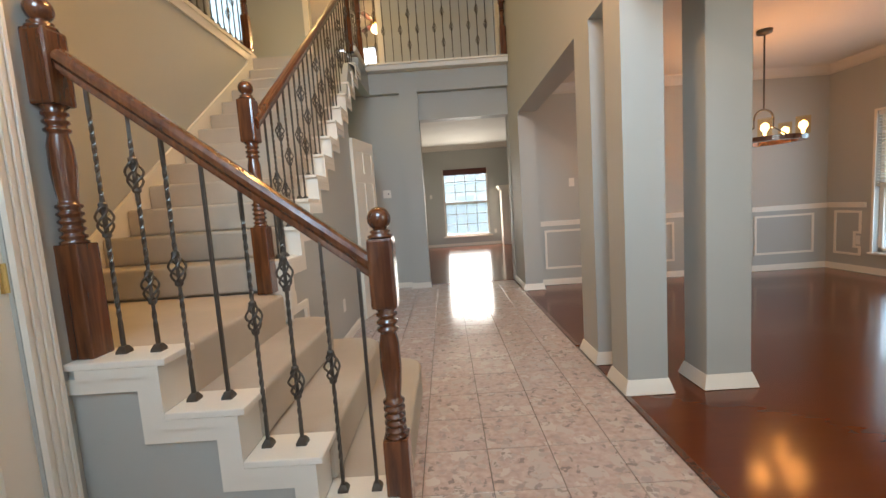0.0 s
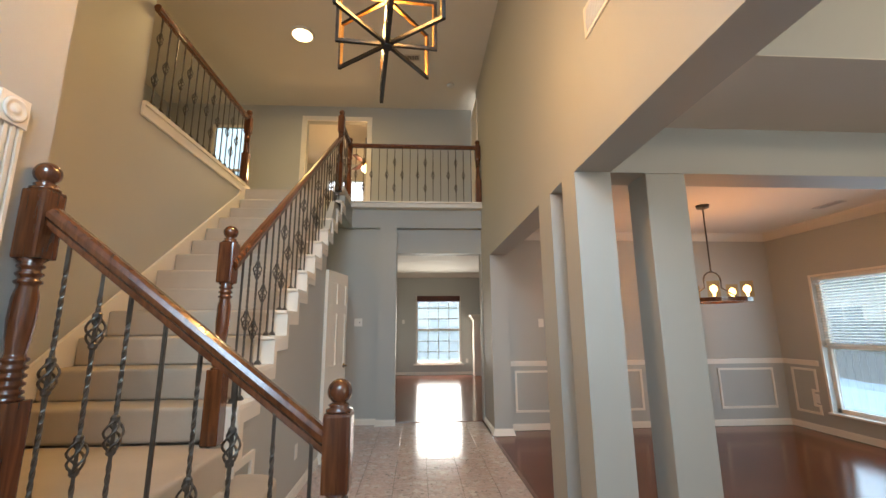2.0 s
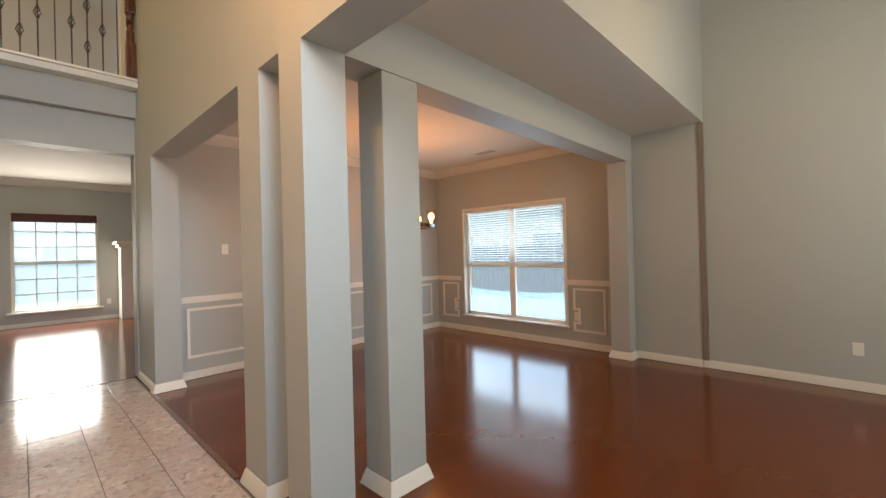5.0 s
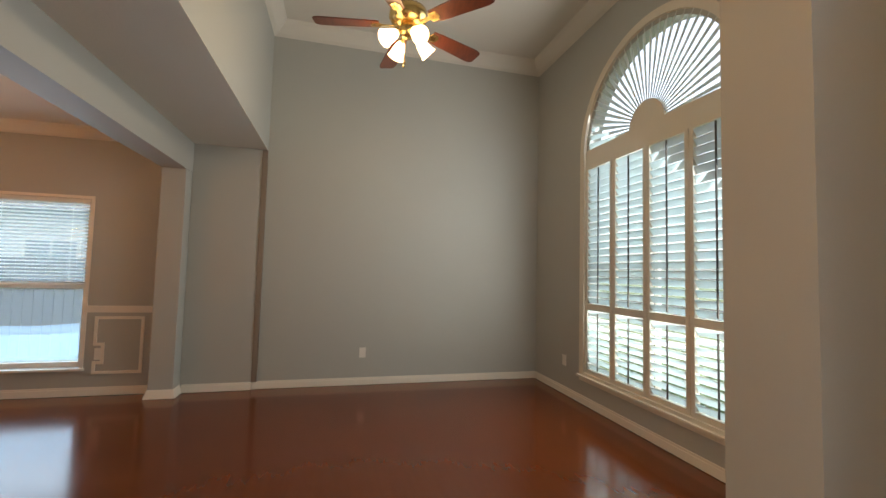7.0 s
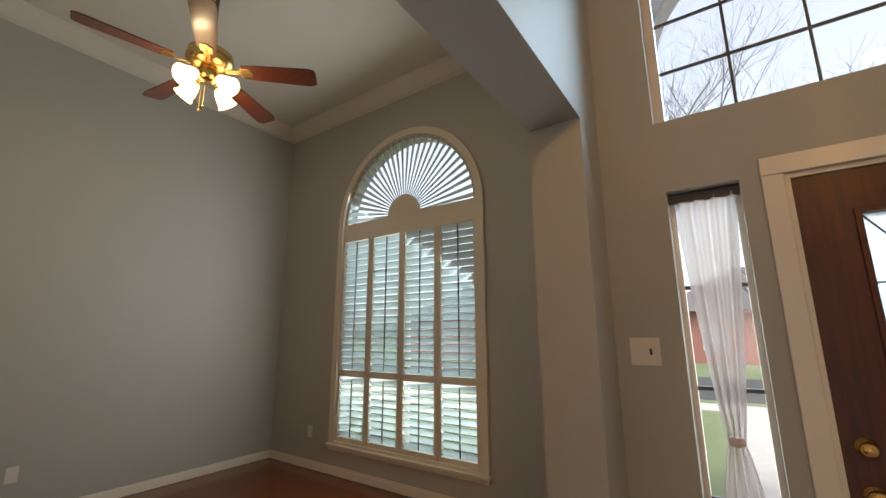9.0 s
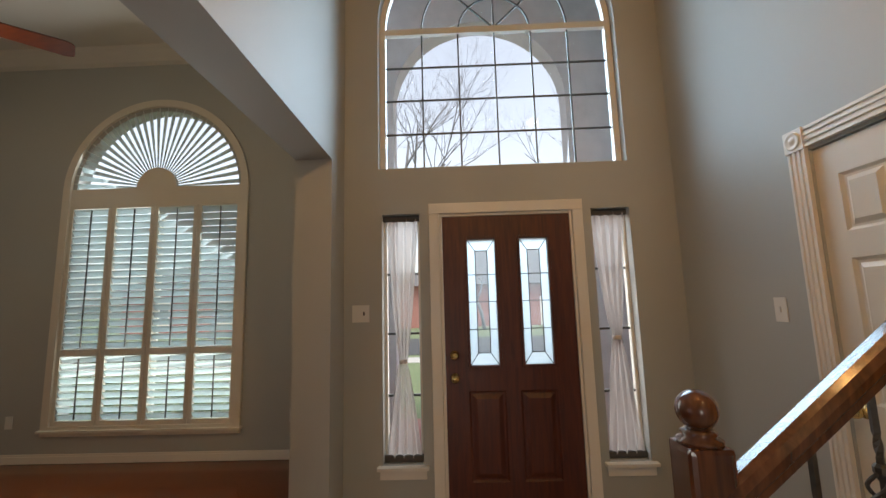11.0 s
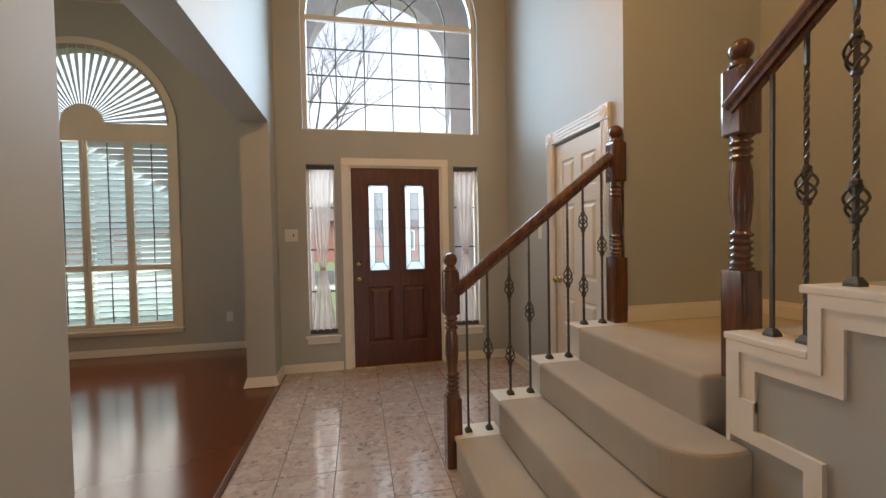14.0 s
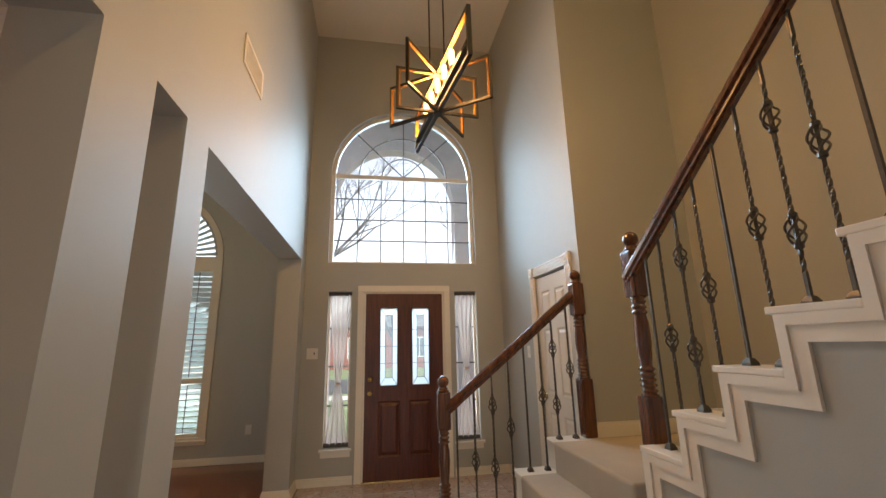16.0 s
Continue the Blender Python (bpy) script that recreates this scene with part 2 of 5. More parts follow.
def tile_stone():
    """Polished agglomerate marble: pale chips of many sizes in a mauve-brown ground."""
    m = bpy.data.materials.new("agglomerate_marble_tile")
    m.use_nodes = True
    t = m.node_tree
    b = t.nodes["Principled BSDF"]
    tc = t.nodes.new("ShaderNodeTexCoord")
    oi = t.nodes.new("ShaderNodeObjectInfo")
    off = t.nodes.new("ShaderNodeVectorMath")
    off.operation = "SCALE"
    off.inputs[0].default_value = (17.3, 9.1, 5.7)
    t.links.new(oi.outputs["Random"], off.inputs["Scale"])
    add = t.nodes.new("ShaderNodeVectorMath")
    t.links.new(tc.outputs["Object"], add.inputs[0])
    t.links.new(off.outputs[0], add.inputs[1])
    dist = t.nodes.new("ShaderNodeTexNoise")
    dist.inputs["Scale"].default_value, dist.inputs["Detail"].default_value = 22, 3
    t.links.new(add.outputs[0], dist.inputs["Vector"])
    wob = t.nodes.new("ShaderNodeMix")
    wob.data_type = "VECTOR"
    wob.inputs["Factor"].default_value = 0.07
    t.links.new(add.outputs[0], wob.inputs["A"])
    t.links.new(dist.outputs["Color"], wob.inputs["B"])
    base = None
    for scale, cut, soft, col_a, col_b in ((15, 0.70, 0.02, (0.50, 0.43, 0.40), (0.60, 0.53, 0.49)), (36, 0.72, 0.02, (0.55, 0.48, 0.45), (0.29, 0.24, 0.225))):
        v = t.nodes.new("ShaderNodeTexVoronoi")
        v.inputs["Scale"].default_value = scale
        t.links.new(wob.outputs["Result"], v.inputs["Vector"])
        sep = t.nodes.new("ShaderNodeSeparateColor")
        t.links.new(v.outputs["Color"], sep.inputs[0])
        gate = t.nodes.new("ShaderNodeMapRange")
        gate.inputs["From Min"].default_value, gate.inputs["From Max"].default_value = cut, cut + soft
        t.links.new(sep.outputs[0], gate.inputs["Value"])
        edge = t.nodes.new("ShaderNodeTexVoronoi")
        edge.feature = "DISTANCE_TO_EDGE"
        edge.inputs["Scale"].default_value = scale
        t.links.new(wob.outputs["Result"], edge.inputs["Vector"])
        eg = t.nodes.new("ShaderNodeMapRange")
        eg.inputs["From Min"].default_value, eg.inputs["From Max"].default_value = 0.03, 0.10
        t.links.new(edge.outputs["Distance"], eg.inputs["Value"])
        mul = t.nodes.new("ShaderNodeMath")
        mul.operation = "MULTIPLY"
        t.links.new(gate.outputs[0], mul.inputs[0])
        t.links.new(eg.outputs[0], mul.inputs[1])
        chip = t.nodes.new("ShaderNodeMix")
        chip.data_type = "RGBA"
        chip.inputs["A"].default_value, chip.inputs["B"].default_value = (*col_a, 1), (*col_b, 1)
        t.links.new(sep.outputs[1], chip.inputs["Factor"])
        mx = t.nodes.new("ShaderNodeMix")
        mx.data_type = "RGBA"
        t.links.new(mul.outputs[0], mx.inputs["Factor"])
        if base is None:
            g = t.nodes.new("ShaderNodeTexNoise")
            g.inputs["Scale"].default_value, g.inputs["Detail"].default_value = 30, 8
            t.links.new(add.outputs[0], g.inputs["Vector"])
            gr = t.nodes.new("ShaderNodeValToRGB")
            gr.color_ramp.elements[0].position, gr.color_ramp.elements[1].position = 0.3, 0.75
            gr.color_ramp.elements[0].color, gr.color_ramp.elements[1].color = (0.45, 0.345, 0.31, 1), (0.60, 0.49, 0.45, 1)
            t.links.new(g.outputs["Fac"], gr.inputs[0])
            base = gr.outputs[0]
        t.links.new(base, mx.inputs["A"])
        t.links.new(chip.outputs["Result"], mx.inputs["B"])
        base = mx.outputs["Result"]
    t.links.new(base, b.inputs["Base Color"])
    b.inputs["Roughness"].default_value = 0.13
    b.inputs["Specular IOR Level"].default_value = 0.65
    return m


LAMINATE = plank_floor()
MARBLE = tile_stone()
GROUT = material("grey_grout", (0.22, 0.19, 0.17), 0.9, scale=30)

# ---- mesh helpers ----


def link(name, bm, mat, parent=None, label="", smooth=False):
    bmesh.ops.recalc_face_normals(bm, faces=bm.faces)
    me = bpy.data.meshes.new(name)
    bm.to_mesh(me)
    bm.free()
    me.materials.append(mat)
    if smooth:
        me.polygons.foreach_set("use_smooth", [True] * len(me.polygons))
    ob = new(name, me)
    if parent:
        ob.parent = parent
    if label:
        ob["label"] = label
    return ob


def part(name, bm, mat, parent, label="", smooth=False):
    return link(name, bm, mat, parent, label, smooth)


def structure(name, bm, mat, label, category, smooth=False):
    return tagged(link(name, bm, mat, None, "", smooth), label, category, "", "structure")


def thing(name, label, category, group="", at=(0, 0, 0), kind=""):
    e = tagged(new(name), label, category, group, kind)
    e.empty_display_size = 0.1
    e.matrix_basis = Matrix.Translation(at)
    return e


def box(bm, x0, x1, y0, y1, z0, z1, bevel=0.0):
    p = [bm.verts.new(c) for c in ((x0, y0, z0), (x1, y0, z0), (x1, y1, z0), (x0, y1, z0), (x0, y0, z1), (x1, y0, z1), (x1, y1, z1), (x0, y1, z1))]
    fs = [bm.faces.new([p[i] for i in q]) for q in ((3, 2, 1, 0), (4, 5, 6, 7), (0, 1, 5, 4), (1, 2, 6, 5), (2, 3, 7, 6), (3, 0, 4, 7))]
    if bevel:
        es = {e for f in fs for e in f.edges}
        bmesh.ops.bevel(bm, geom=list(es), offset=bevel, segments=2, affect="EDGES", profile=0.6)
    return bm


def boxes(*rows, bevel=0.0):
    bm = bmesh.new()
    for r in rows:
        box(bm, *r, bevel=bevel)
    return bm


def prism(bm, pts, axis, a0, a1):
    """Extrudes a closed outline along an axis; pts are the other two coordinates in order."""
    def put(u, v, a):
        return {"x": (a, u, v), "y": (u, a, v), "z": (u, v, a)}[axis]
    lo = [bm.verts.new(put(u, v, a0)) for u, v in pts]
    hi = [bm.verts.new(put(u, v, a1)) for u, v in pts]
    n = len(pts)
    bm.faces.new(lo[::-1])
    bm.faces.new(hi)
    for i in range(n):
        bm.faces.new((lo[i], lo[(i + 1) % n], hi[(i + 1) % n], hi[i]))
    return bm


def lathe(bm, profile, segs=20, cx=0, cy=0):
    rings = []
    for r, z in profile:
        rings.append([bm.verts.new((cx + r * math.cos(2 * math.pi * i / segs), cy + r * math.sin(2 * math.pi * i / segs), z)) for i in range(segs)])
    for a, b in zip(rings, rings[1:]):
        for i in range(segs):
            bm.faces.new((a[i], a[(i + 1) % segs], b[(i + 1) % segs], b[i]))
    bm.faces.new(rings[0][::-1])
    bm.faces.new(rings[-1])
    return bm


def sweep(bm, pts, radius, segs=8, flat=1.0):
    """A tube along points."""
    pts = [Vector(p) for p in pts]
    rings = []
    for i, p in enumerate(pts):
        d = (pts[min(i + 1, len(pts) - 1)] - pts[max(i - 1, 0)]).normalized()
        s = d.cross(Vector((0, 0, 1)))
        s = s.normalized() if s.length > 1e-4 else Vector((1, 0, 0))
        u = s.cross(d)
        r = radius[i] if isinstance(radius, (list, tuple)) else radius
        rings.append([bm.verts.new(p + s * (r * math.cos(2 * math.pi * k / segs)) + u * (r * flat * math.sin(2 * math.pi * k / segs))) for k in range(segs)])
    for a, b in zip(rings, rings[1:]):
        for k in range(segs):
            bm.faces.new((a[k], a[(k + 1) % segs], b[(k + 1) % segs], b[k]))
    bm.faces.new(rings[0][::-1])
    bm.faces.new(rings[-1])
    return bm


def bar(bm, a, b, w, h):
    """A square bar between two points."""
    a, b = Vector(a), Vector(b)
    d = (b - a).normalized()
    s = d.cross(Vector((0, 0, 1)))
    s = s.normalized() if s.length > 1e-4 else Vector((1, 0, 0))
    u = s.cross(d)
    e = [[bm.verts.new(p + s * (w / 2 * i) + u * (h / 2 * j)) for i, j in ((-1, -1), (1, -1), (1, 1), (-1, 1))] for p in (a, b)]
    bm.faces.new(e[0][::-1])
    bm.faces.new(e[1])
    for k in range(4):
        bm.faces.new((e[0][k], e[0][(k + 1) % 4], e[1][(k + 1) % 4], e[1][k]))
    return bm


def wall_slab(along, c0, c1, a0, a1, z0, z1, holes=()):
    """A wall along x or y between c0 and c1 across; holes are (a0, a1, z0, z1, arched), z1 the spring line of an arch."""
    bm = bmesh.new()
    cuts = {a0, a1}
    for h0, h1, _, _, arch in holes:
        cuts |= {h0, h1}
        if arch:
            m, r = (h0 + h1) / 2, (h1 - h0) / 2
            cuts |= {m - r * math.cos(math.pi * k / 36) for k in range(1, 36)}
    cuts = sorted(c for c in cuts if a0 <= c <= a1)

    def top(h, a):
        h0, h1, _, hz, arch = h
        m, r = (h0 + h1) / 2, (h1 - h0) / 2
        return hz + (math.sqrt(max(0, r * r - (a - m) ** 2)) if arch else 0)
    for u, v in zip(cuts, cuts[1:]):
        if v - u < 1e-6:
            continue
        mid = (u + v) / 2
        here = sorted([h for h in holes if h[0] < mid < h[1]], key=lambda h: h[2])
        lo = (z0, z0)
        spans = []
        for h in here:
            spans.append((lo, (h[2], h[2])))
            lo = (top(h, u), top(h, v))
        spans.append((lo, (z1, z1)))
        for (lu, lv), (hu, hv) in spans:
            if hu - lu < 1e-5 and hv - lv < 1e-5:
                continue
            q = [(u, lu), (v, lv), (v, hv), (u, hu)]
            prism(bm, q, "y" if along == "x" else "x", c0, c1)
    bmesh.ops.remove_doubles(bm, verts=bm.verts, dist=1e-5)
    inner = [f for f in bm.faces if all(len(e.link_faces) > 2 for e in f.edges)]
    bmesh.ops.delete(bm, geom=inner, context="FACES_ONLY")
    return bm


# ---- the shell ----
CEIL_F, CEIL_L, CEIL_D, SOFFIT = 5.5, 4.22, 2.76, 2.70
HEAD, HEAD_D = 2.375, 2.39
XW, XE = -0.82, 1.54
XE2 = 1.78
YL = -1.19
XR = 5.86
YD = 6.38
YN = 6.80
FLOOR2 = 3.245
RISE, RUN = 0.191, 0.252

structure("wall_front_entry", wall_slab("x", -0.15, 0.0, -0.91, XE + 0.01, 0, CEIL_F, [
    (-0.085, 0.86, 0, 2.05, False), (1.0, 1.27, 0.36, 2.06, False), (-0.49, -0.22, 0.36, 2.06, False), (-0.505, 1.29, 2.4, 3.54, True)]), PAINT,
    "greige painted entry wall with door, sidelights and arched window", "wall")
structure("wall_closet", wall_slab("y", XW - 0.12, XW, 0.0, 2.0, 0, CEIL_F, [(1.095, 1.775, 0, 2.04, False)]), PAINT, "greige painted wall with a closet door", "wall")
structure("wall_landing_south", wall_slab("x", 1.88, 2.0, -1.97, XW - 0.12, 0, CEIL_F), PAINT, "greige painted wall behind the stair landing", "wall")
structure("wall_stair_west", wall_slab("y", -1.97, -1.83, 2.0, 6.2, 0, FLOOR2 - 0.06), PAINT, "greige painted wall beside the carpeted stairs", "wall")
structure("wall_stair_west_upper", wall_slab("y", -1.97, -1.83, 2.0, 3.86, FLOOR2 - 0.06, CEIL_F), PAINT, "tall greige wall above the stairs", "wall")
structure("wall_foyer_east", wall_slab("y", XE, XE2, -0.15, 7.1, 0, CEIL_F, [
    (0.31, 2.965, 0, HEAD, False), (3.20, 3.455, 0, HEAD_D, False), (3.76, 6.13, 0, HEAD_D, False)]), PAINT, "tall greige wall with wide openings and square columns", "wall")
structure("wall_living_west", wall_slab("y", XE2 - 0.15, XE2, YL - 0.12, -0.15, 0, CEIL_L + 0.1), PAINT, "greige painted side wall of the living room", "wall")
structure("wall_living_front", wall_slab("x", YL - 0.14, YL, XE2, XR + 0.14, 0, CEIL_L + 0.1, [(2.96, 4.68, 0.33, 2.68, True)]), PAINT, "greige painted wall with an arched shuttered window", "wall")
structure("wall_east", wall_slab("y", XR, XR + 0.14, YL, YD + 0.14, 0, CEIL_L + 0.1, [(3.90, 5.735, 0.28, 2.02, False)]), PAINT, "greige painted outside wall with a dining window", "wall")
structure("wall_east_pier", boxes((XR - 0.035, XR + 0.0, 2.27, 2.97, 0, SOFFIT)), PAINT, "slightly proud strip of greige wall", "wall")
structure("wall_living_upper", wall_slab("x", 2.215, 2.335, XE2, XR, SOFFIT, CEIL_L + 0.1), PAINT, "greige wall above the soffit", "wall")
structure("beam_dining", boxes((XE2, 2.02, 2.97, 3.21, HEAD, CEIL_D), (2.02, 2.30, 2.97, 3.21, HEAD, CEIL_D), (2.30, XR, 2.97, 3.21, HEAD, CEIL_D)), PAINT, "greige painted beam between dining and living rooms", "beam")
structure("column_inner", boxes((2.02, 2.29, 2.975, 3.205, 0, HEAD), bevel=0.008), PAINT, "square greige painted column with white base", "column")
structure("column_pilaster", boxes((5.65, XR, 2.975, 3.205, 0, HEAD), bevel=0.006), PAINT, "square greige pilaster at the outside wall", "column")
structure("wall_dining_back", wall_slab("x", YD, YD + 0.14, XE2, XR, 0, CEIL_D + 0.1), PAINT, "greige dining wall with white chair rail and panel mouldings", "wall")
structure("ceiling_soffit", boxes((XE2, XR, 2.335, 2.97, SOFFIT, SOFFIT + 0.1), (XE2, XR, 2.215, 2.335, SOFFIT - 0.004, SOFFIT)), CEIL, "low flat soffit between living and dining rooms", "ceiling")
structure("ceiling_living", boxes((XE2 - 0.0, XR, YL, 2.215, CEIL_L, CEIL_L + 0.1)), CEIL, "textured off-white living room ceiling", "ceiling")
structure("ceiling_dining", boxes((XE2, XR, 3.21, YD, CEIL_D, CEIL_D + 0.1)), CEIL, "textured off-white dining ceiling", "ceiling")
structure("ceiling_foyer", boxes((-4.2, XE + 0.3, -0.15, 8.0, CEIL_F, CEIL_F + 0.12)), CEIL, "textured off-white two-storey foyer ceiling", "ceiling")

# end of the hall and the room behind
structure("wall_hall_end", wall_slab("x", 6.90, 7.10, -2.2, XE, 0, FLOOR2 - 0.30, [(0.20, XE - 0.012, 0, 2.54, False)]), PAINT, "recessed greige wall with the hall opening", "wall")
structure("wall_hall_fascia", boxes((-0.60, XE, YN, 6.90, 2.93, FLOOR2 - 0.02), (-0.07, 0.20, YN, 6.90, 0, 2.93)), PAINT, "greige fascia and post below the gallery", "wall")
structure("wall_family_back", wall_slab("x", 13.2, 13.35, -3, 5.5, 0, 3.1, [(0.48, 1.855, 0.31, 2.345, False)]), PAINT, "greige family room wall with a window", "wall")
structure("wall_family_sides", boxes((-0.35, -0.2, 7.1, 13.2, 0, 3.1), (5.4, 5.5, 7.1, 13.2, 0, 3.1), (1.78, 5.4, 7.0, 7.1, 0, 3.1)), PAINT, "greige family room side walls", "wall")
structure("ceiling_family", boxes((-0.4, 5.5, 7.1, 13.35, 3.05, 3.15)), CEIL, "off-white family room ceiling", "ceiling")

# upper gallery
structure("floor_gallery", boxes((-4.1, -1.97, 3.4, 7.72, 2.95, FLOOR2), (-1.97, -0.504, 6.2, 7.72, 2.951, FLOOR2), (-1.83, -0.63, 5.95, 6.2, 2.95, FLOOR2), (-0.504, XE, 6.81, 7.72, 2.95, FLOOR2)), CARPET, "beige carpeted upper gallery floor", "floor")
structure("wall_gallery_back", wall_slab("x", 7.72, 7.85, -4.1, XE, FLOOR2, CEIL_F, [(-1.54, -0.43, FLOOR2, 5.20, False), (-3.24, -2.64, FLOOR2 + 0.1, 5.1, False)]), PAINT, "greige upper gallery wall with an open doorway", "wall")
structure("wall_gallery_west", wall_slab("y", -4.2, -4.1, 3.3, 7.85, FLOOR2, CEIL_F), PAINT, "greige upper hall wall", "wall")
structure("wall_gallery_south", wall_slab("x", 3.3, 3.4, -4.1, -1.97, FLOOR2, CEIL_F), PAINT, "greige upper hall wall", "wall")
structure("wall_bedroom_back", wall_slab("x", 10.5, 10.6, -2.6, 0.7, FLOOR2, CEIL_F, [(-1.75, -0.85, 3.9, 5.05, False)]), PAINT, "pale upstairs wall with a window", "wall")
structure("wall_bedroom", boxes((0.7, 0.8, 7.85, 10.5, FLOOR2, CEIL_F), (-2.5, -2.4, 7.85, 10.6, FLOOR2, CEIL_F)), PAINT, "pale walls of an upstairs room", "wall")
structure("floor_bedroom", boxes((-2.7, 0.8, 7.72, 10.6, FLOOR2 - 0.12, FLOOR2)), CARPET, "carpeted floor of an upstairs room", "floor")
structure("ceiling_bedroom", boxes((-2.7, 0.8, 7.85, 10.6, CEIL_F, CEIL_F + 0.1)), CEIL, "ceiling of an upstairs room", "ceiling")

# stair side wall under the main flight, with its stepped edge
N_UP = 13
Y0 = 3.045
Z0 = 4 * RISE
pts = [(Y0, 0.0), (5.15, 0.0), (5.15, 2.40), (5.45, 2.93), (6.80, 2.93), (6.80, FLOOR2 - 0.02)]
pts += [(Y0 + (N_UP - 1) * RUN + 0.03, FLOOR2 - 0.02)]
for k in range(N_UP - 1, 0, -1):
    z = Z0 + k * RISE - 0.03
    pts += [(Y0 + k * RUN + 0.03, z), (Y0 + (k - 1) * RUN + 0.03, z)]
pts[-1] = (Y0, pts[-1][1])
structure("wall_stair_side", prism(bmesh.new(), pts, "x", -0.62, -0.50), PAINT, "grey-blue painted stepped wall under the stairs", "wall")
structure("wall_under_stair", boxes((-1.83, -0.62, 5.05, 5.15, 0, 2.4)), PAINT, "plain wall closing the space under the stairs", "wall")

# floors
structure("floor_wood", boxes((XE - 0.02, XR, YL, YD, -0.1, -0.004), (-0.3, 5.5, 7.0, 13.3, -0.1, -0.004)), LAMINATE, "glossy red-brown wood laminate floor", "floor")
structure("floor_foyer_bed", boxes((-2.0, XE - 0.02, -0.15, 7.0, -0.1, -0.010)), GROUT, "grey grout bed under the foyer tiles", "floor")

# ---- trim ----


def moulding(bm, along, c, side, a0, a1, z0, z1, depth, lip=0.0):
    """A flat board with a thinner top lip on a wall plane c; side is +1 or -1 for the way that it stands proud."""
    lo, hi = sorted((c, c + side * depth))
    lo2, hi2 = sorted((c, c + side * depth * 0.55))
    zt = z1 - lip
    if along == "x":
        box(bm, a0, a1, lo, hi, z0, zt)
        if lip:
            box(bm, a0, a1, lo2, hi2, zt, z1)
    else:
        box(bm, lo, hi, a0, a1, z0, zt)
        if lip:
            box(bm, lo2, hi2, a0, a1, zt, z1)
    return bm


def baseboard(along, c, side, a0, a1, z=0.0, h=0.085):
    return structure("baseboard", moulding(bmesh.new(), along, c, side, a0, a1, z, z + h, 0.014, 0.02), WHITE, "white painted baseboard", "baseboard")


baseboard("x", 0.0, 1, 0.95, XE - 0.014)
baseboard("x", 0.0, 1, XW + 0.014, -0.18)
baseboard("y", XW, 1, 0.0, 0.985)
baseboard("y", XW, 1, 1.875, 1.895)
baseboard("x", YL, 1, XE2 + 0.014, XR - 0.014)
baseboard("y", XR, -1, YL, 2.27)
baseboard("y", XR - 0.035, -1, 2.27, 2.955)
baseboard("y", XR, -1, 3.225, YD)
baseboard("x", YD, -1, XE2, XR - 0.014)
baseboard("y", XE2, 1, YL, -0.0)
baseboard("y", -0.50, 1, 3.33, 5.15)
baseboard("x", 6.90, -1, -0.5, -0.07)
baseboard("x", YN, -1, -0.085, 0.215)
baseboard("y", XE, -1, 6.145, 6.9)
baseboard("x", 13.2, -1, -0.2, 2.18)
baseboard("x", 2.0, 1, -1.816, -0.815, 4 * RISE, 0.10)
baseboard("y", -1.83, 1, 2.0, 3.0, 4 * RISE, 0.10)


def column_base(x0, x1, y0, y1):
    bm = bmesh.new()
    d, e = 0.014, 0.03
    for z0, z1, o0, o1 in ((0, 0.055, e, d), (0.055, 0.085, d, 0.004)):
        lo = [bm.verts.new(v) for v in ((x0 - o0, y0 - o0, z0), (x1 + o0, y0 - o0, z0), (x1 + o0, y1 + o0, z0), (x0 - o0, y1 + o0, z0))]
        hi = [bm.verts.new(v) for v in ((x0 - o1, y0 - o1, z1), (x1 + o1, y0 - o1, z1), (x1 + o1, y1 + o1, z1), (x0 - o1, y1 + o1, z1))]
        bm.faces.new(lo[::-1])
        bm.faces.new(hi)
        for i in range(4):
            bm.faces.new((lo[i], lo[(i + 1) % 4], hi[(i + 1) % 4], hi[i]))
    structure("column_base", bm, WHITE, "flared white baseboard round a square column", "baseboard")


column_base(XE, XE2, 2.965, 3.20)
column_base(XE, XE2, 3.455, 3.76)
column_base(2.02, 2.29, 2.975, 3.205)
column_base(5.65, XR, 2.975, 3.205)
column_base(XE, XE2, 6.13, 6.20)
column_base(XE, XE2, 0.0, 0.31)

# Thin strip added at the wall step; its dark colour imitates a shadow line.
structure("wall_shadow_line", boxes((XR - 0.044, XR - 0.0005, 2.215, 2.268, 0.085, SOFFIT - 0.005)), material("shadow_line_taupe", (0.24, 0.19, 0.15), 0.6, vary=0.05), "narrow added taupe strip standing in for a shadow line at the wall step", "trim")
# crown mouldings
def crown(along, c, side, a0, a1, z, size=0.12):
    s = side
    pts = [(c, z), (c + s * size, z), (c + s * size * 0.85, z - size * 0.3), (c + s * size * 0.3, z - size * 0.85), (c, z - size)]
    structure("crown_moulding", prism(bmesh.new(), pts, "y" if along == "y" else "x", a0, a1), CEIL, "white crown moulding", "moulding")


crown("x", YL, 1, XE2, XR, CEIL_L, 0.15)
crown("y", XR, -1, YL, 2.215, CEIL_L, 0.15)
crown("x", 2.215, -1, XE2, XR, CEIL_L, 0.15)
crown("x", YD, -1, XE2, XR, CEIL_D, 0.11)
crown("y", XR, -1, 3.21, YD, CEIL_D, 0.11)
crown("x", 3.21, 1, XE2, XR, CEIL_D, 0.09)
crown("x", 13.2, -1, -0.2, 5.4, 3.05, 0.14)

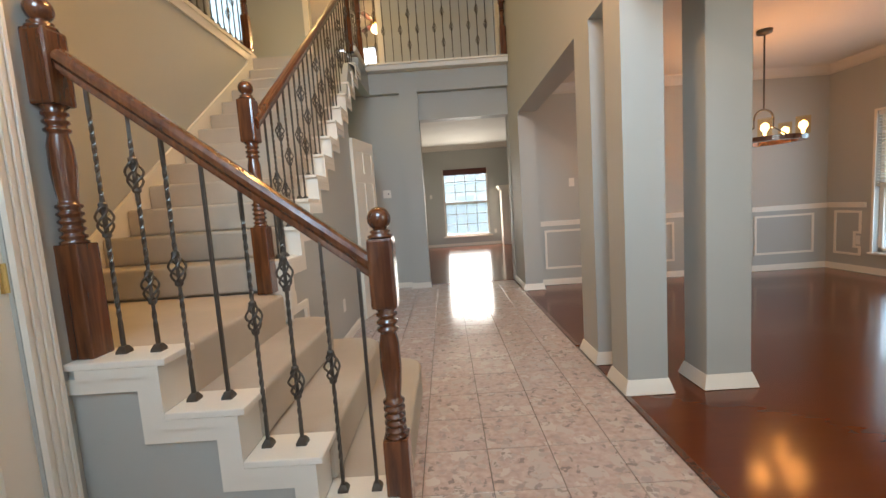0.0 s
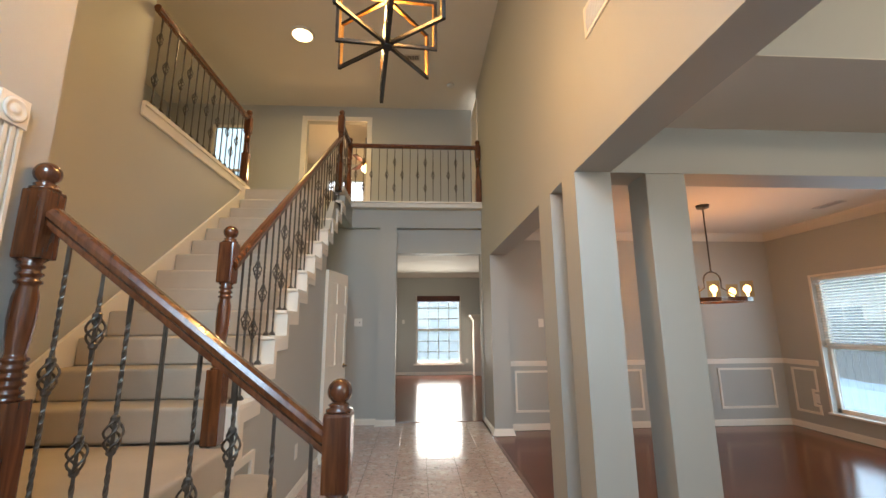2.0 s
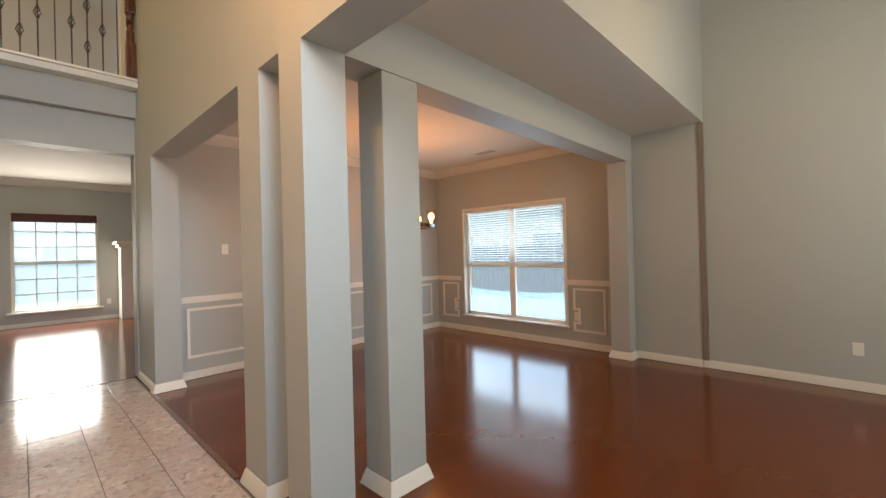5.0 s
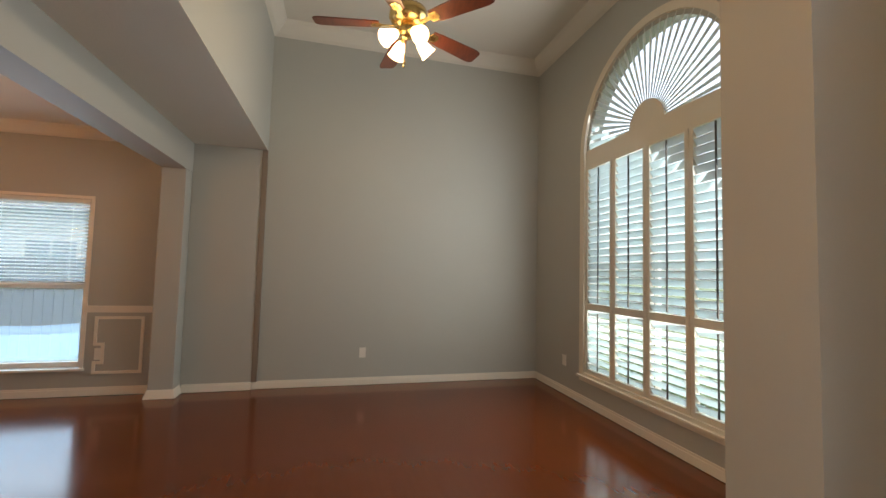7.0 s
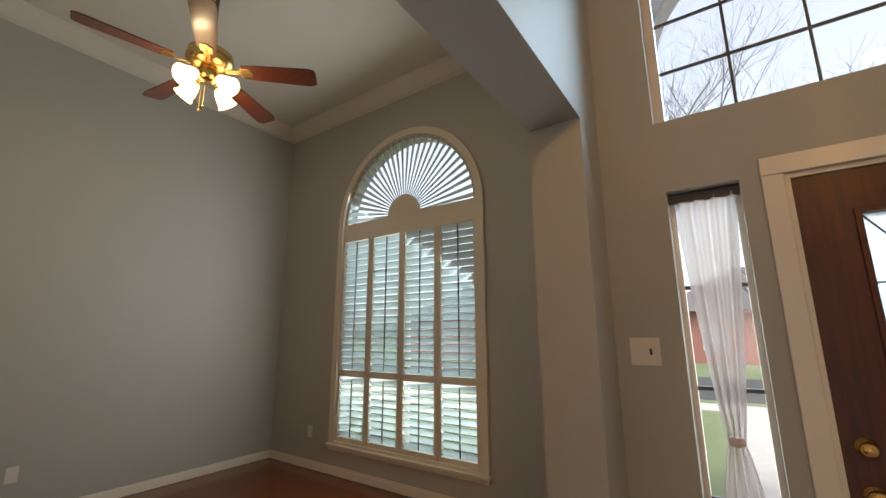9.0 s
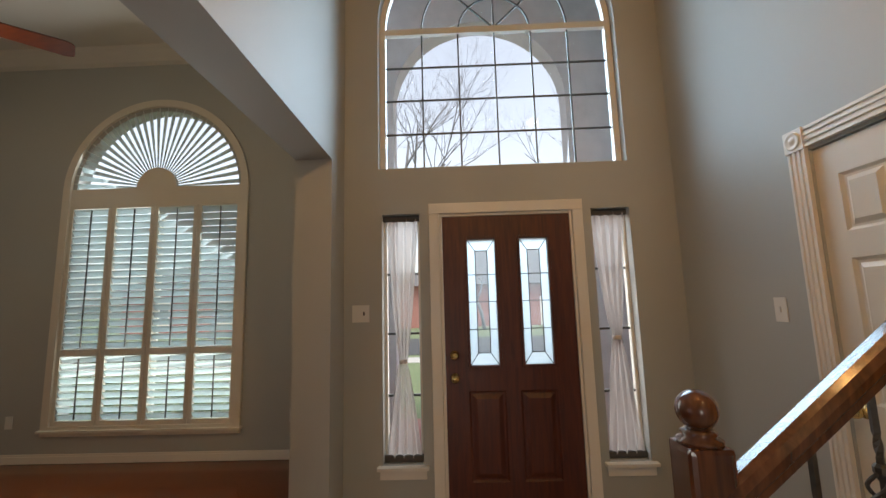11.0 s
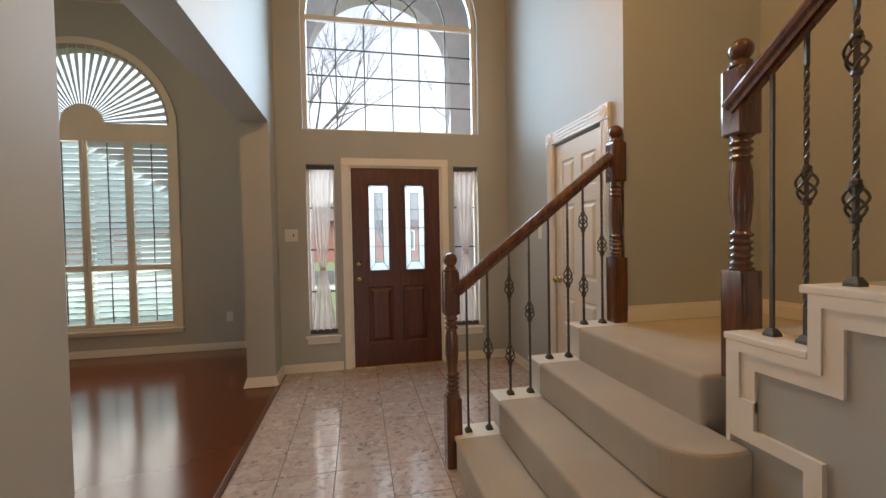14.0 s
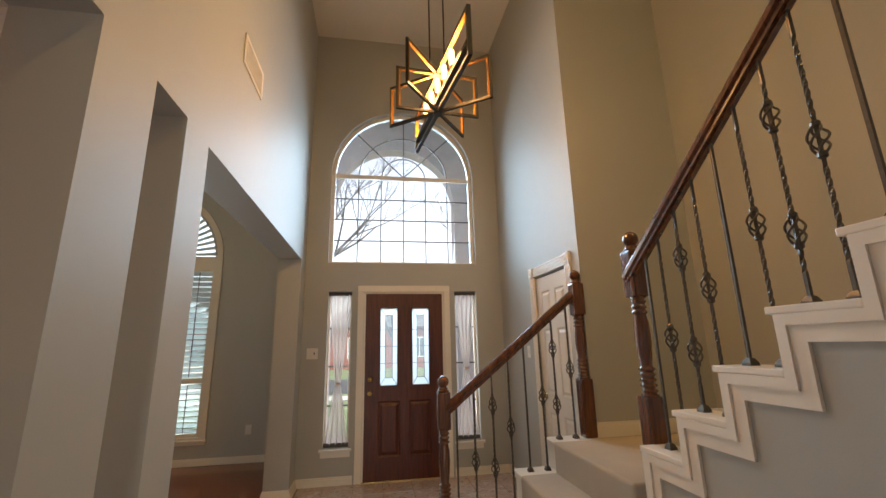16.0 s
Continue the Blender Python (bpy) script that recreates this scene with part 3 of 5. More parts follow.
# chair rail and panel mouldings of the dining room
def chair_rail(along, c, side, a0, a1):
    bm = bmesh.new()
    for z0, z1, d in ((0.845, 0.862, 0.012), (0.862, 0.895, 0.020), (0.895, 0.915, 0.034)):
        moulding(bm, along, c, side, a0, a1, z0, z1, d)
    structure("chair_rail", bm, WHITE, "white moulded chair rail", "moulding")


chair_rail("x", YD, -1, XE2, XR)
chair_rail("y", XR, -1, 5.83, YD - 0.034)
chair_rail("y", XR, -1, 3.21, 3.87)


def panel_frame(along, c, side, a0, a1, z0, z1, notch=None):
    """A picture-frame moulding; notch (a0, a1, z0, z1) makes a step round an outlet in one lower corner."""
    w, d = 0.028, 0.014
    if notch:
        n0, n1, m0, m1 = notch
        hi = n1 > a1 - 0.001
        na = n0 if hi else n1
        e = a1 if hi else a0
        ring = [(a0, z1), (a1, z1), (e, m1), (na, m1), (na, m0), (e, m0), (a1 if hi else a0, z0), (a0 if hi else a1, z0)]
        if hi:
            segs = [((a0, z1), (a1, z1)), ((a1, z1), (a1, m1)), ((a1, m1), (na, m1)), ((na, m1), (na, m0)), ((na, m0), (a1, m0)), ((a1, m0), (a1, z0)), ((a1, z0), (a0, z0)), ((a0, z0), (a0, z1))]
        else:
            segs = [((a0, z1), (a1, z1)), ((a1, z1), (a1, z0)), ((a1, z0), (a0, z0)), ((a0, z0), (a0, m0)), ((a0, m0), (na, m0)), ((na, m0), (na, m1)), ((na, m1), (a0, m1)), ((a0, m1), (a0, z1))]
    else:
        segs = [((a0, z1), (a1, z1)), ((a1, z1), (a1, z0)), ((a1, z0), (a0, z0)), ((a0, z0), (a0, z1))]
    bm = bmesh.new()
    for i, ((ua, uz), (va, vz)) in enumerate(segs):
        o = w / 2 if i % 2 == 0 else -w / 2
        if abs(uz - vz) < 1e-6:
            moulding(bm, along, c, side, min(ua, va) - w / 2, max(ua, va) + w / 2, uz - w / 2, uz + w / 2, d)
        else:
            moulding(bm, along, c, side, ua - w / 2, ua + w / 2, min(uz, vz) + w / 2, max(uz, vz) - w / 2, d - 0.001)
    structure("panel_moulding", bm, WHITE, "white picture-frame wall moulding", "moulding")


for a0, a1 in ((1.90, 2.62), (2.84, 3.70), (3.90, 4.68), (4.86, 5.665)):
    panel_frame("x", YD, -1, a0, a1, 0.245, 0.77)
panel_frame("y", XR, -1, 5.90, 6.24, 0.23, 0.79, (5.90, 5.97, 0.33, 0.52))
panel_frame("y", XR, -1, 3.36, 3.78, 0.23, 0.79, (3.71, 3.78, 0.33, 0.52))

# ---- stairs ----
stairs = thing("staircase", "beige carpeted stairs with white caps and a landing", "staircase", kind="structure")


def bevelled(bm, r=0.02):
    bmesh.ops.recalc_face_normals(bm, faces=bm.faces)
    es = [e for e in bm.edges if len(e.link_faces) == 2 and e.calc_face_angle(0) > 0.6 and max(v.co.z for v in e.verts) > 0.05]
    bmesh.ops.bevel(bm, geom=es, offset=r, segments=3, affect="EDGES", profile=0.5)
    return bm


for k, (x_r, y_e) in enumerate(((0.252, 3.33), (0.002, 3.24), (-0.248, 3.12)), 1):
    arc = [(x_r + 0.02 - 0.17 + 0.17 * math.cos(a), y_e - 0.17 + 0.17 * math.sin(a)) for a in [math.pi / 2 * i / 6 for i in range(7)]]
    outline = [(-0.505, 2.036), (x_r + 0.02, 2.036)] + arc + [(-0.505, y_e)]
    part("step", bevelled(prism(bmesh.new(), outline, "z", (k - 1) * RISE if k > 1 else 0.0, k * RISE)), CARPET, stairs)
part("landing", bevelled(boxes((-1.83, -0.478, 2.036, 2.93, 0.0, 4 * RISE), (-1.83, -0.63, 2.0, 3.02, 0.0, 4 * RISE - 0.001))), CARPET, stairs)
for k in range(1, N_UP):
    y = Y0 + (k - 1) * RUN
    part("step", bevelled(boxes((-1.80, -0.622, y - 0.025, y + RUN + 0.02, Z0 + (k - 1) * RISE + 0.001, Z0 + k * RISE))), CARPET, stairs)
# closed underside of the flight
under = prism(bmesh.new(), [(Y0 + 0.1, Z0 - 0.3), (5.95, FLOOR2 - 0.45), (5.95, FLOOR2 - 0.2), (Y0 + 0.1, Z0 - 0.02)], "x", -1.83, -0.622)
part("underside", under, PAINT, stairs)


def stepped_side(along, c0, c1, start, step, n, z_first, face, sgn):
    """Caps, riser boards and the stepped moulding on the open side of a flight. along: the way that it climbs."""
    def mk(a0, a1, b0, b1, z0, z1, bevel=0.0):
        a0, a1 = sorted((a0, a1))
        b0, b1 = sorted((b0, b1))
        return boxes((b0, b1, a0, a1, z0, z1) if along == "y" else (a0, a1, b0, b1, z0, z1), bevel=bevel)
    d = 1 if step > 0 else -1
    for k in range(n):
        a, z = start + k * step, z_first + k * RISE
        last = a + step + (0.0 if k < n - 1 else (0.06 if along == "y" else 0.07) * d)
        part("cap", mk(a - 0.025 * d, last, c0 - 0.02, c1 + 0.02, z - 0.025, z, 0.005), WHITE, stairs)
        part("riser_board", mk(a, a + 0.014 * d, c0 - 0.003, c1 + 0.003, z - RISE, z - 0.025), WHITE, stairs)
        bm = bmesh.new()
        for o0, o1, w0, w1 in ((0.0, 0.020, 0.0, 0.035), (0.0, 0.012, 0.035, 0.085)):
            f0, f1 = face + sgn * o0, face + sgn * o1
            for (a0, a1, z0, z1) in ((a + w0 * d, a + step + w1 * d, z - 0.025 - w1, z - 0.025 - w0), (a + w0 * d, a + w1 * d, z - 0.025 - RISE - w0, z - 0.025 - w1)):
                a0, a1 = sorted((a0, a1))
                lo, hi = sorted((f0, f1))
                box(bm, *((lo, hi, a0, a1, max(z0, 0.0), z1) if along == "y" else (a0, a1, lo, hi, max(z0, 0.0), z1)))
        part("stepped_moulding", bm, WHITE, stairs)


stepped_side("y", -0.62, -0.50, Y0, RUN, N_UP - 1, Z0 + RISE, -0.50, 1)
part("foot_moulding", boxes((-0.50, -0.482, Y0, Y0 + 0.085, 0.60, Z0 + RISE - 0.025 - RISE), (-0.50, -0.482, Y0 + 0.085, 3.335, 0.60, 0.645), (-0.50, -0.482, 3.285, 3.335, 0.086, 0.60), (-0.622, -0.482, Y0 - 0.016, Y0 - 0.001, 0.57, Z0 + RISE - 0.026)), WHITE, stairs)
YB = 1.97
# knee wall of the short flight, stepped
pts = [(0.247, 0.0), (0.247, RISE - 0.025), (-0.003, RISE - 0.025), (-0.003, 2 * RISE - 0.025), (-0.253, 2 * RISE - 0.025), (-0.253, 3 * RISE - 0.025), (-0.498, 3 * RISE - 0.025), (-0.498, 4 * RISE - 0.025), (XW, 4 * RISE - 0.025), (XW, 0.0)]
structure("wall_knee", prism(bmesh.new(), pts, "y", YB - 0.065, YB + 0.065), PAINT, "grey-blue painted stepped knee wall of the short flight", "wall")
stepped_side("x", YB - 0.065, YB + 0.065, 0.247, -0.2483, 4, RISE, YB - 0.065, -1)
# skirt board on the wall side
sl = RISE / RUN
sk = [(2.86, Z0), (2.98, Z0 + 0.22), (5.78, Z0 + 0.22 + sl * 2.80), (5.95, FLOOR2 + 0.07), (6.1, FLOOR2 + 0.07), (6.1, FLOOR2 - 0.25), (5.95, FLOOR2 - 0.25), (3.0, Z0 - 0.02)]
part("skirt_board", prism(bmesh.new(), sk, "x", -1.83, -1.805), WHITE, stairs, "cream painted skirt board")

# ---- newel posts, rails, balusters ----
def newel(at, height=1.19, label="turned cherry-stained newel post with a ball top"):
    n = thing("newel_post", label, "newel post", "newel posts of the stairs", at)
    bm = boxes((-0.045, 0.045, -0.045, 0.045, 0.0, 0.40), bevel=0.006)
    part("base_block", bm, CHERRY, n)
    h = height
    zt = h - 0.35
    pr = [(0.042, 0.40), (0.042, 0.408)]
    for k in range(5):
        z = 0.414 + 0.026 * k
        pr += [(0.030, z), (0.039, z + 0.007), (0.039, z + 0.014), (0.030, z + 0.020)]
    pr += [(0.028, 0.55), (0.034, 0.60), (0.038, 0.66), (0.036, zt - 0.13), (0.029, zt - 0.095)]
    for k in range(3):
        z = zt - 0.088 + 0.027 * k
        pr += [(0.029, z), (0.038, z + 0.007), (0.038, z + 0.014), (0.029, z + 0.020)]
    pr += [(0.042, zt)]
    part("turned_shaft", lathe(bmesh.new(), pr, 24), CHERRY, n, "", True)
    bm = boxes((-0.045, 0.045, -0.045, 0.045, zt, h - 0.105), bevel=0.012)
    part("top_block", bm, CHERRY, n)
    pr = [(0.044, h - 0.105), (0.044, h - 0.098), (0.030, h - 0.092), (0.036, h - 0.084), (0.024, h - 0.076)]
    pr += [(0.041 * math.sin(a), h - 0.041 - 0.041 * math.cos(a)) for a in [math.pi * (0.16 + 0.82 * i / 12) for i in range(13)]]
    part("ball_finial", lathe(bmesh.new(), pr, 24), CHERRY, n, "", True)
    return n


newel((0.270, YB, 0.0), 1.22)
newel((-0.785, YB, 4 * RISE), 1.21)
newel((-0.595, 2.985, 4 * RISE), 1.235)
newel((-0.565, 5.99, FLOOR2 + 0.0), 1.22)
newel((-0.565, 6.72, FLOOR2 + 0.07), 1.08)
newel((1.49, 6.72, FLOOR2 + 0.07), 1.08)
newel((-1.80, 5.86, FLOOR2 + 0.07), 1.04)


def rail(a, b, label="polished cherry-stained wooden handrail between newel posts"):
    """A moulded handrail from a to b (the rail's centre)."""
    a, b = Vector(a), Vector(b)
    d = (b - a).normalized()
    s = d.cross(Vector((0, 0, 1))).normalized()
    u = s.cross(d)
    prof = [(-0.022, -0.032), (0.022, -0.032), (0.022, -0.018), (0.032, -0.008), (0.034, 0.008), (0.026, 0.022), (0.012, 0.030), (-0.012, 0.030), (-0.026, 0.022), (-0.034, 0.008), (-0.032, -0.008), (-0.022, -0.018)]
    bm = bmesh.new()
    e = [[bm.verts.new(p + s * i + u * j) for i, j in prof] for p in (a, b)]
    bm.faces.new(e[0][::-1])
    bm.faces.new(e[1])
    for k in range(len(prof)):
        q = (k + 1) % len(prof)
        bm.faces.new((e[0][k], e[0][q], e[1][q], e[1][k]))
    ob = thing("handrail", label, "handrail", "handrails of the stairs")
    part("rail", bm, CHERRY, ob)
    bm = bmesh.new()
    w, h0, h1 = 0.011, -0.0405, -0.0322
    e = [[bm.verts.new(p + s * i + u * j) for i, j in ((-w, h0), (w, h0), (w, h1), (-w, h1))] for p in (a, b)]
    bm.faces.new(e[0][::-1])
    bm.faces.new(e[1])
    for k in range(4):
        bm.faces.new((e[0][k], e[0][(k + 1) % 4], e[1][(k + 1) % 4], e[1][k]))
    part("fillet", bm, CHERRY, ob)
    return ob


LZ0, LZ1 = 1.00, 1.78
rail((0.255, YB + 0.02, LZ0), (-0.74, YB, LZ1))
MZ0 = Z0 + 0.99
MZ1 = MZ0 + sl * (5.95 - 2.97)
rail((-0.565, 2.97, MZ0), (-0.565, 5.95, MZ1))
GR = FLOOR2 + 1.02
rail((-0.565, 6.03, FLOOR2 + 1.02), (-0.565, 6.68, GR))
rail((-0.52, 6.72, GR), (1.45, 6.72, GR))
rail((-1.80, 3.84, GR - 0.05), (-1.80, 5.80, GR - 0.05))

# white curb caps along the gallery
structure("gallery_curb", boxes((-0.64, XE, 6.63, 6.83, FLOOR2 + 0.045, FLOOR2 + 0.07), (-0.60, XE, 6.66, 6.81, FLOOR2 - 0.02, FLOOR2 + 0.045), bevel=0.004), WHITE, "white painted curb below the gallery balustrade", "trim")
structure("gallery_curb_side", boxes((-0.63, -0.49, 5.96, 6.63, FLOOR2 + 0.002, FLOOR2 + 0.069), bevel=0.004), WHITE, "white painted curb at the stair head", "trim")
structure("gallery_curb_west", boxes((-1.99, -1.79, 3.86, 5.92, FLOOR2 + 0.03, FLOOR2 + 0.07), (-1.97, -1.81, 3.86, 5.92, FLOOR2 - 0.06, FLOOR2 + 0.03), bevel=0.004), WHITE, "cream painted curb of the upper overlook", "trim")

BALUSTER_PARTS = {}


def iron_bar(h, twists):
    """A square iron bar of 14 mm with twisted stretches."""
    bm = bmesh.new()
    r = 0.0078
    n = max(8, int(h / 0.012))
    rings, ang = [], 0.0
    for i in range(n + 1):
        z = h * i / n
        if any(t0 < z < t1 for t0, t1 in twists):
            ang += 0.55
        rings.append([bm.verts.new((r * math.cos(ang + math.pi / 4 + math.pi / 2 * k), r * math.sin(ang + math.pi / 4 + math.pi / 2 * k), z)) for k in range(4)])
    for a, b in zip(rings, rings[1:]):
        for k in range(4):
            bm.faces.new((a[k], a[(k + 1) % 4], b[(k + 1) % 4], b[k]))
    bm.faces.new(rings[0][::-1])
    bm.faces.new(rings[-1])
    return bm


def basket(z):
    bm = bmesh.new()
    L, R = 0.10, 0.021
    for s in range(4):
        pts = []
        for i in range(13):
            f = i / 12
            a = math.pi / 2 * s + f * math.pi * 1.1
            rr = 0.006 + R * math.sin(math.pi * f) ** 0.8
            pts.append((rr * math.cos(a), rr * math.sin(a), z + L * (f - 0.5)))
        sweep(bm, pts, 0.0042, 5)
    for zz in (z - L / 2, z + L / 2):
        lathe(bm, [(0.009, zz - 0.012), (0.014, zz - 0.006), (0.014, zz + 0.006), (0.009, zz + 0.012)], 8)
    return bm


def baluster(at, height, kind):
    key = (kind, round(height, 3))
    if key not in BALUSTER_PARTS:
        zs = {"single": (0.50,), "double": (0.27, 0.73), "plain": ()}[kind]
        zs = [f * height for f in zs]
        ends = [0.12 * height, 0.88 * height]
        tw = []
        if kind != "plain":
            cuts = [ends[0]] + [v for z in zs for v in (z - 0.075, z + 0.075)] + [ends[1]]
            tw = [(cuts[i], cuts[i + 1]) for i in range(0, len(cuts) - 1, 2)]
        b = thing("baluster", {"single": "dark iron baluster with one twisted basket", "double": "dark iron baluster with two twisted baskets", "plain": "plain dark iron baluster"}[kind], "baluster", "iron balusters of the stairs", at)
        part("bar", iron_bar(height, tw), IRON, b)
        for z in zs:
            part("basket", basket(z), IRON, b)
        bm = bmesh.new()
        lo = [bm.verts.new((i * 0.019, j * 0.019, 0.0)) for i, j in ((-1, -1), (1, -1), (1, 1), (-1, 1))]
        md = [bm.verts.new((i * 0.018, j * 0.018, 0.010)) for i, j in ((-1, -1), (1, -1), (1, 1), (-1, 1))]
        hi = [bm.verts.new((i * 0.010, j * 0.010, 0.026)) for i, j in ((-1, -1), (1, -1), (1, 1), (-1, 1))]
        for p, q in ((lo, md), (md, hi)):
            for i in range(4):
                bm.faces.new((p[i], p[(i + 1) % 4], q[(i + 1) % 4], q[i]))
        bm.faces.new(hi)
        bm.faces.new(lo[::-1])
        part("shoe", bm, IRON, b)
        BALUSTER_PARTS[key] = b
        return b
    return copy_thing(BALUSTER_PARTS[key], Matrix.Translation(at))


SEQ = ("plain", "single", "double", "single")
# short flight: from the foot upwards
i = 0
for k in range(4):
    for o in (0.065, 0.19):
        x = 0.247 - k * 0.2483 - o - (0.01 if k else 0.0)
        if k == 3:
            x += 0.02
        z = (k + 1) * RISE
        top = LZ0 + (LZ1 - LZ0) * (0.255 - x) / 0.995 - 0.02
        baluster((x, YB + 0.01, z), top - z, SEQ[i % 4])
        i += 1
# main flight
i = 0
for k in range(N_UP - 1):
    for o in (0.06, 0.185):
        y = Y0 + k * RUN + o
        if k == 0 and o < 0.1:
            y += 0.02
        z = Z0 + (k + 1) * RISE
        top = MZ0 + sl * (y - 2.97) - 0.03
        baluster((-0.565, y, z), round(top - z, 2), SEQ[i % 4])
        i += 1
for j in range(16):
    baluster((-0.46 + j * 0.1225, 6.72, FLOOR2 + 0.07), GR - FLOOR2 - 0.095, SEQ[(j + 1) % 4])
for j in range(4):
    baluster((-0.565, 6.13 + j * 0.13, FLOOR2 + 0.069), GR - FLOOR2 - 0.095, SEQ[j % 4])
for j in range(15):
    baluster((-1.80, 3.93 + j * 0.125, FLOOR2 + 0.07), GR - FLOOR2 - 0.145, SEQ[(j + 2) % 4])

# ---- front door ----
door = thing("door_1", "mahogany-stained panelled front door with two leaded glass lights", "door", kind="structure")
DX0, DX1 = -0.065, 0.839


def raised_panel(bm, a0, a1, z0, z1, c, out, along="x", rise=0.012, edge=0.04):
    """A raised field with sloping margins on the plane c, towards out (+1 or -1)."""
    def v(a, z, d):
        q = c + out * d
        return bm.verts.new((a, q, z) if along == "x" else (q, a, z))
    rings = []
    for o, d in ((0.0, 0.0), (0.012, -0.010), (0.022, -0.010), (edge + 0.012, rise - 0.008)):
        rings.append([v(a, z, d) for a, z in ((a0 + o, z0 + o), (a1 - o, z0 + o), (a1 - o, z1 - o), (a0 + o, z1 - o))])
    for p, q in zip(rings, rings[1:]):
        for i in range(4):
            bm.faces.new((p[i], p[(i + 1) % 4], q[(i + 1) % 4], q[i]))
    bm.faces.new(rings[-1])
    return bm


LITES = ((0.10, 0.295), (0.47, 0.665))
part("leaf", wall_slab("x", -0.055, -0.012, DX0, DX1, 0.012, 2.03, [(LITES[0][0], LITES[0][1], 0.99, 1.86, False), (LITES[1][0], LITES[1][1], 0.99, 1.86, False), (0.085, 0.335, 0.24, 0.82, False), (0.435, 0.685, 0.24, 0.82, False)]), DOORWOOD, door)
for a0, a1 in ((0.085, 0.335), (0.435, 0.685)):
    part("panel", raised_panel(boxes((a0, a1, -0.052, -0.026, 0.24, 0.82)), a0, a1, 0.24, 0.82, -0.013, 1), DOORWOOD, door)
for a0, a1 in LITES:
    w = 0.02
    f = part("lite_frame", boxes((a0 - w, a0, -0.014, 0.0, 0.97, 1.88), (a1, a1 + w, -0.014, 0.0, 0.97, 1.88), (a0, a1, -0.014, 0.0, 1.86, 1.88), (a0, a1, -0.014, 0.0, 0.97, 0.99), bevel=0.003), DOORWOOD, door)
    i0, i1, j0, j1 = a0 + 0.055, a1 - 0.055, 1.07, 1.78
    g = part("leaded_pane", boxes((i0, i1, -0.036, -0.031, j0, j1)), CLEARLEAD, door, "clear middle of a leaded light")
    g.visible_shadow = False
    for q in (((a0, 0.99), (a1, 0.99), (i1, j0), (i0, j0)), ((a0, 1.86), (i0, j1), (i1, j1), (a1, 1.86)), ((a0, 0.99), (i0, j0), (i0, j1), (a0, 1.86)), ((a1, 0.99), (a1, 1.86), (i1, j1), (i1, j0))):
        g = part("bevelled_pane", prism(bmesh.new(), q, "y", -0.037, -0.030), BEVELGLASS, door)
        g.visible_shadow = False
    bm = bmesh.new()
    for p, q in (((a0, 0.99), (i0, j0)), ((a1, 0.99), (i1, j0)), ((a0, 1.86), (i0, j1)), ((a1, 1.86), (i1, j1)), ((i0, j0), (i1, j0)), ((i0, j1), (i1, j1)), ((i0, j0), (i0, j1)), ((i1, j0), (i1, j1)), ((a0, 1.23), (a1, 1.23)), ((a0, 1.42), (a1, 1.42)), ((a0, 1.61), (a1, 1.61))):
        bar(bm, (p[0], -0.029, p[1]), (q[0], -0.029, q[1]), 0.006, 0.006)
    part("lead_cames", bm, LEAD, door)
for z, r in ((0.91, 0.028), (1.06, 0.024)):
    bm = lathe(bmesh.new(), [(0.032, 0.0), (0.032, 0.006), (0.013, 0.010), (0.013, 0.03), (r, 0.036), (r, 0.052), (r * 0.6, 0.062)], 20)
    bmesh.ops.transform(bm, matrix=pose(0.775, -0.012, z, -90, 0, 0), verts=bm.verts)
    part("door_knob" if z < 1 else "deadbolt", bm, BRASS, door, "polished brass knob" if z < 1 else "polished brass deadbolt", True)
part("threshold", boxes((DX0 - 0.02, DX1 + 0.02, -0.15, 0.015, -0.009, 0.011), bevel=0.003), BRASS, door, "worn metal threshold")


def casing_board(bm, a0, a1, z0, z1, c, out, along, vertical, flutes=3):
    """A fluted casing board on a wall plane."""
    moulding(bm, along, c, out, a0, a1, z0, z1, 0.012)
    if vertical:
        w = (a1 - a0) / (2 * flutes + 1)
        for i in range(flutes + 1):
            moulding(bm, along, c + out * 0.012, out, a0 + 2 * i * w, a0 + (2 * i + 1) * w, z0, z1, 0.008)
    else:
        w = (z1 - z0) / (2 * flutes + 1)
        for i in range(flutes + 1):
            moulding(bm, along, c + out * 0.012, out, a0, a1, z0 + 2 * i * w, z0 + (2 * i + 1) * w, 0.008)
    return bm


structure("door_casing_front", boxes((-0.157, -0.085, 0.0, 0.02, 0.0, 2.05), (0.86, 0.932, 0.0, 0.02, 0.0, 2.05), (-0.157, 0.932, 0.0, 0.022, 2.05, 2.125), bevel=0.004), WHITE, "cream painted casing of the front door", "trim")
structure("door_jamb_front", boxes((-0.084, -0.067, -0.149, -0.001, 0.0, 2.032), (0.841, 0.859, -0.149, -0.001, 0.0, 2.032), (-0.084, 0.859, -0.149, -0.001, 2.032, 2.049)), WHITE, "cream painted jamb of the front door", "trim")

# closet door on the west wall, six panels, fluted casing with rosettes
cd = thing("door_2", "cream six-panel closet door, closed, with a brass knob", "door", kind="structure")
rects = [(y0, y1, z0, z1) for y0, y1 in ((1.195, 1.385), (1.485, 1.675)) for z0, z1 in ((0.22, 0.82), (0.98, 1.55), (1.66, 1.90))]
part("leaf", wall_slab("y", XW - 0.05, XW - 0.012, 1.095, 1.775, 0.012, 2.035, [(a, b, c, d, False) for a, b, c, d in rects]), DOORWHITE, cd)
for a, b, c, d in rects:
    part("panel", raised_panel(boxes((XW - 0.045, XW - 0.026, a, b, c, d)), a, b, c, d, XW - 0.013, 1, "y", 0.012, 0.03), DOORWHITE, cd)
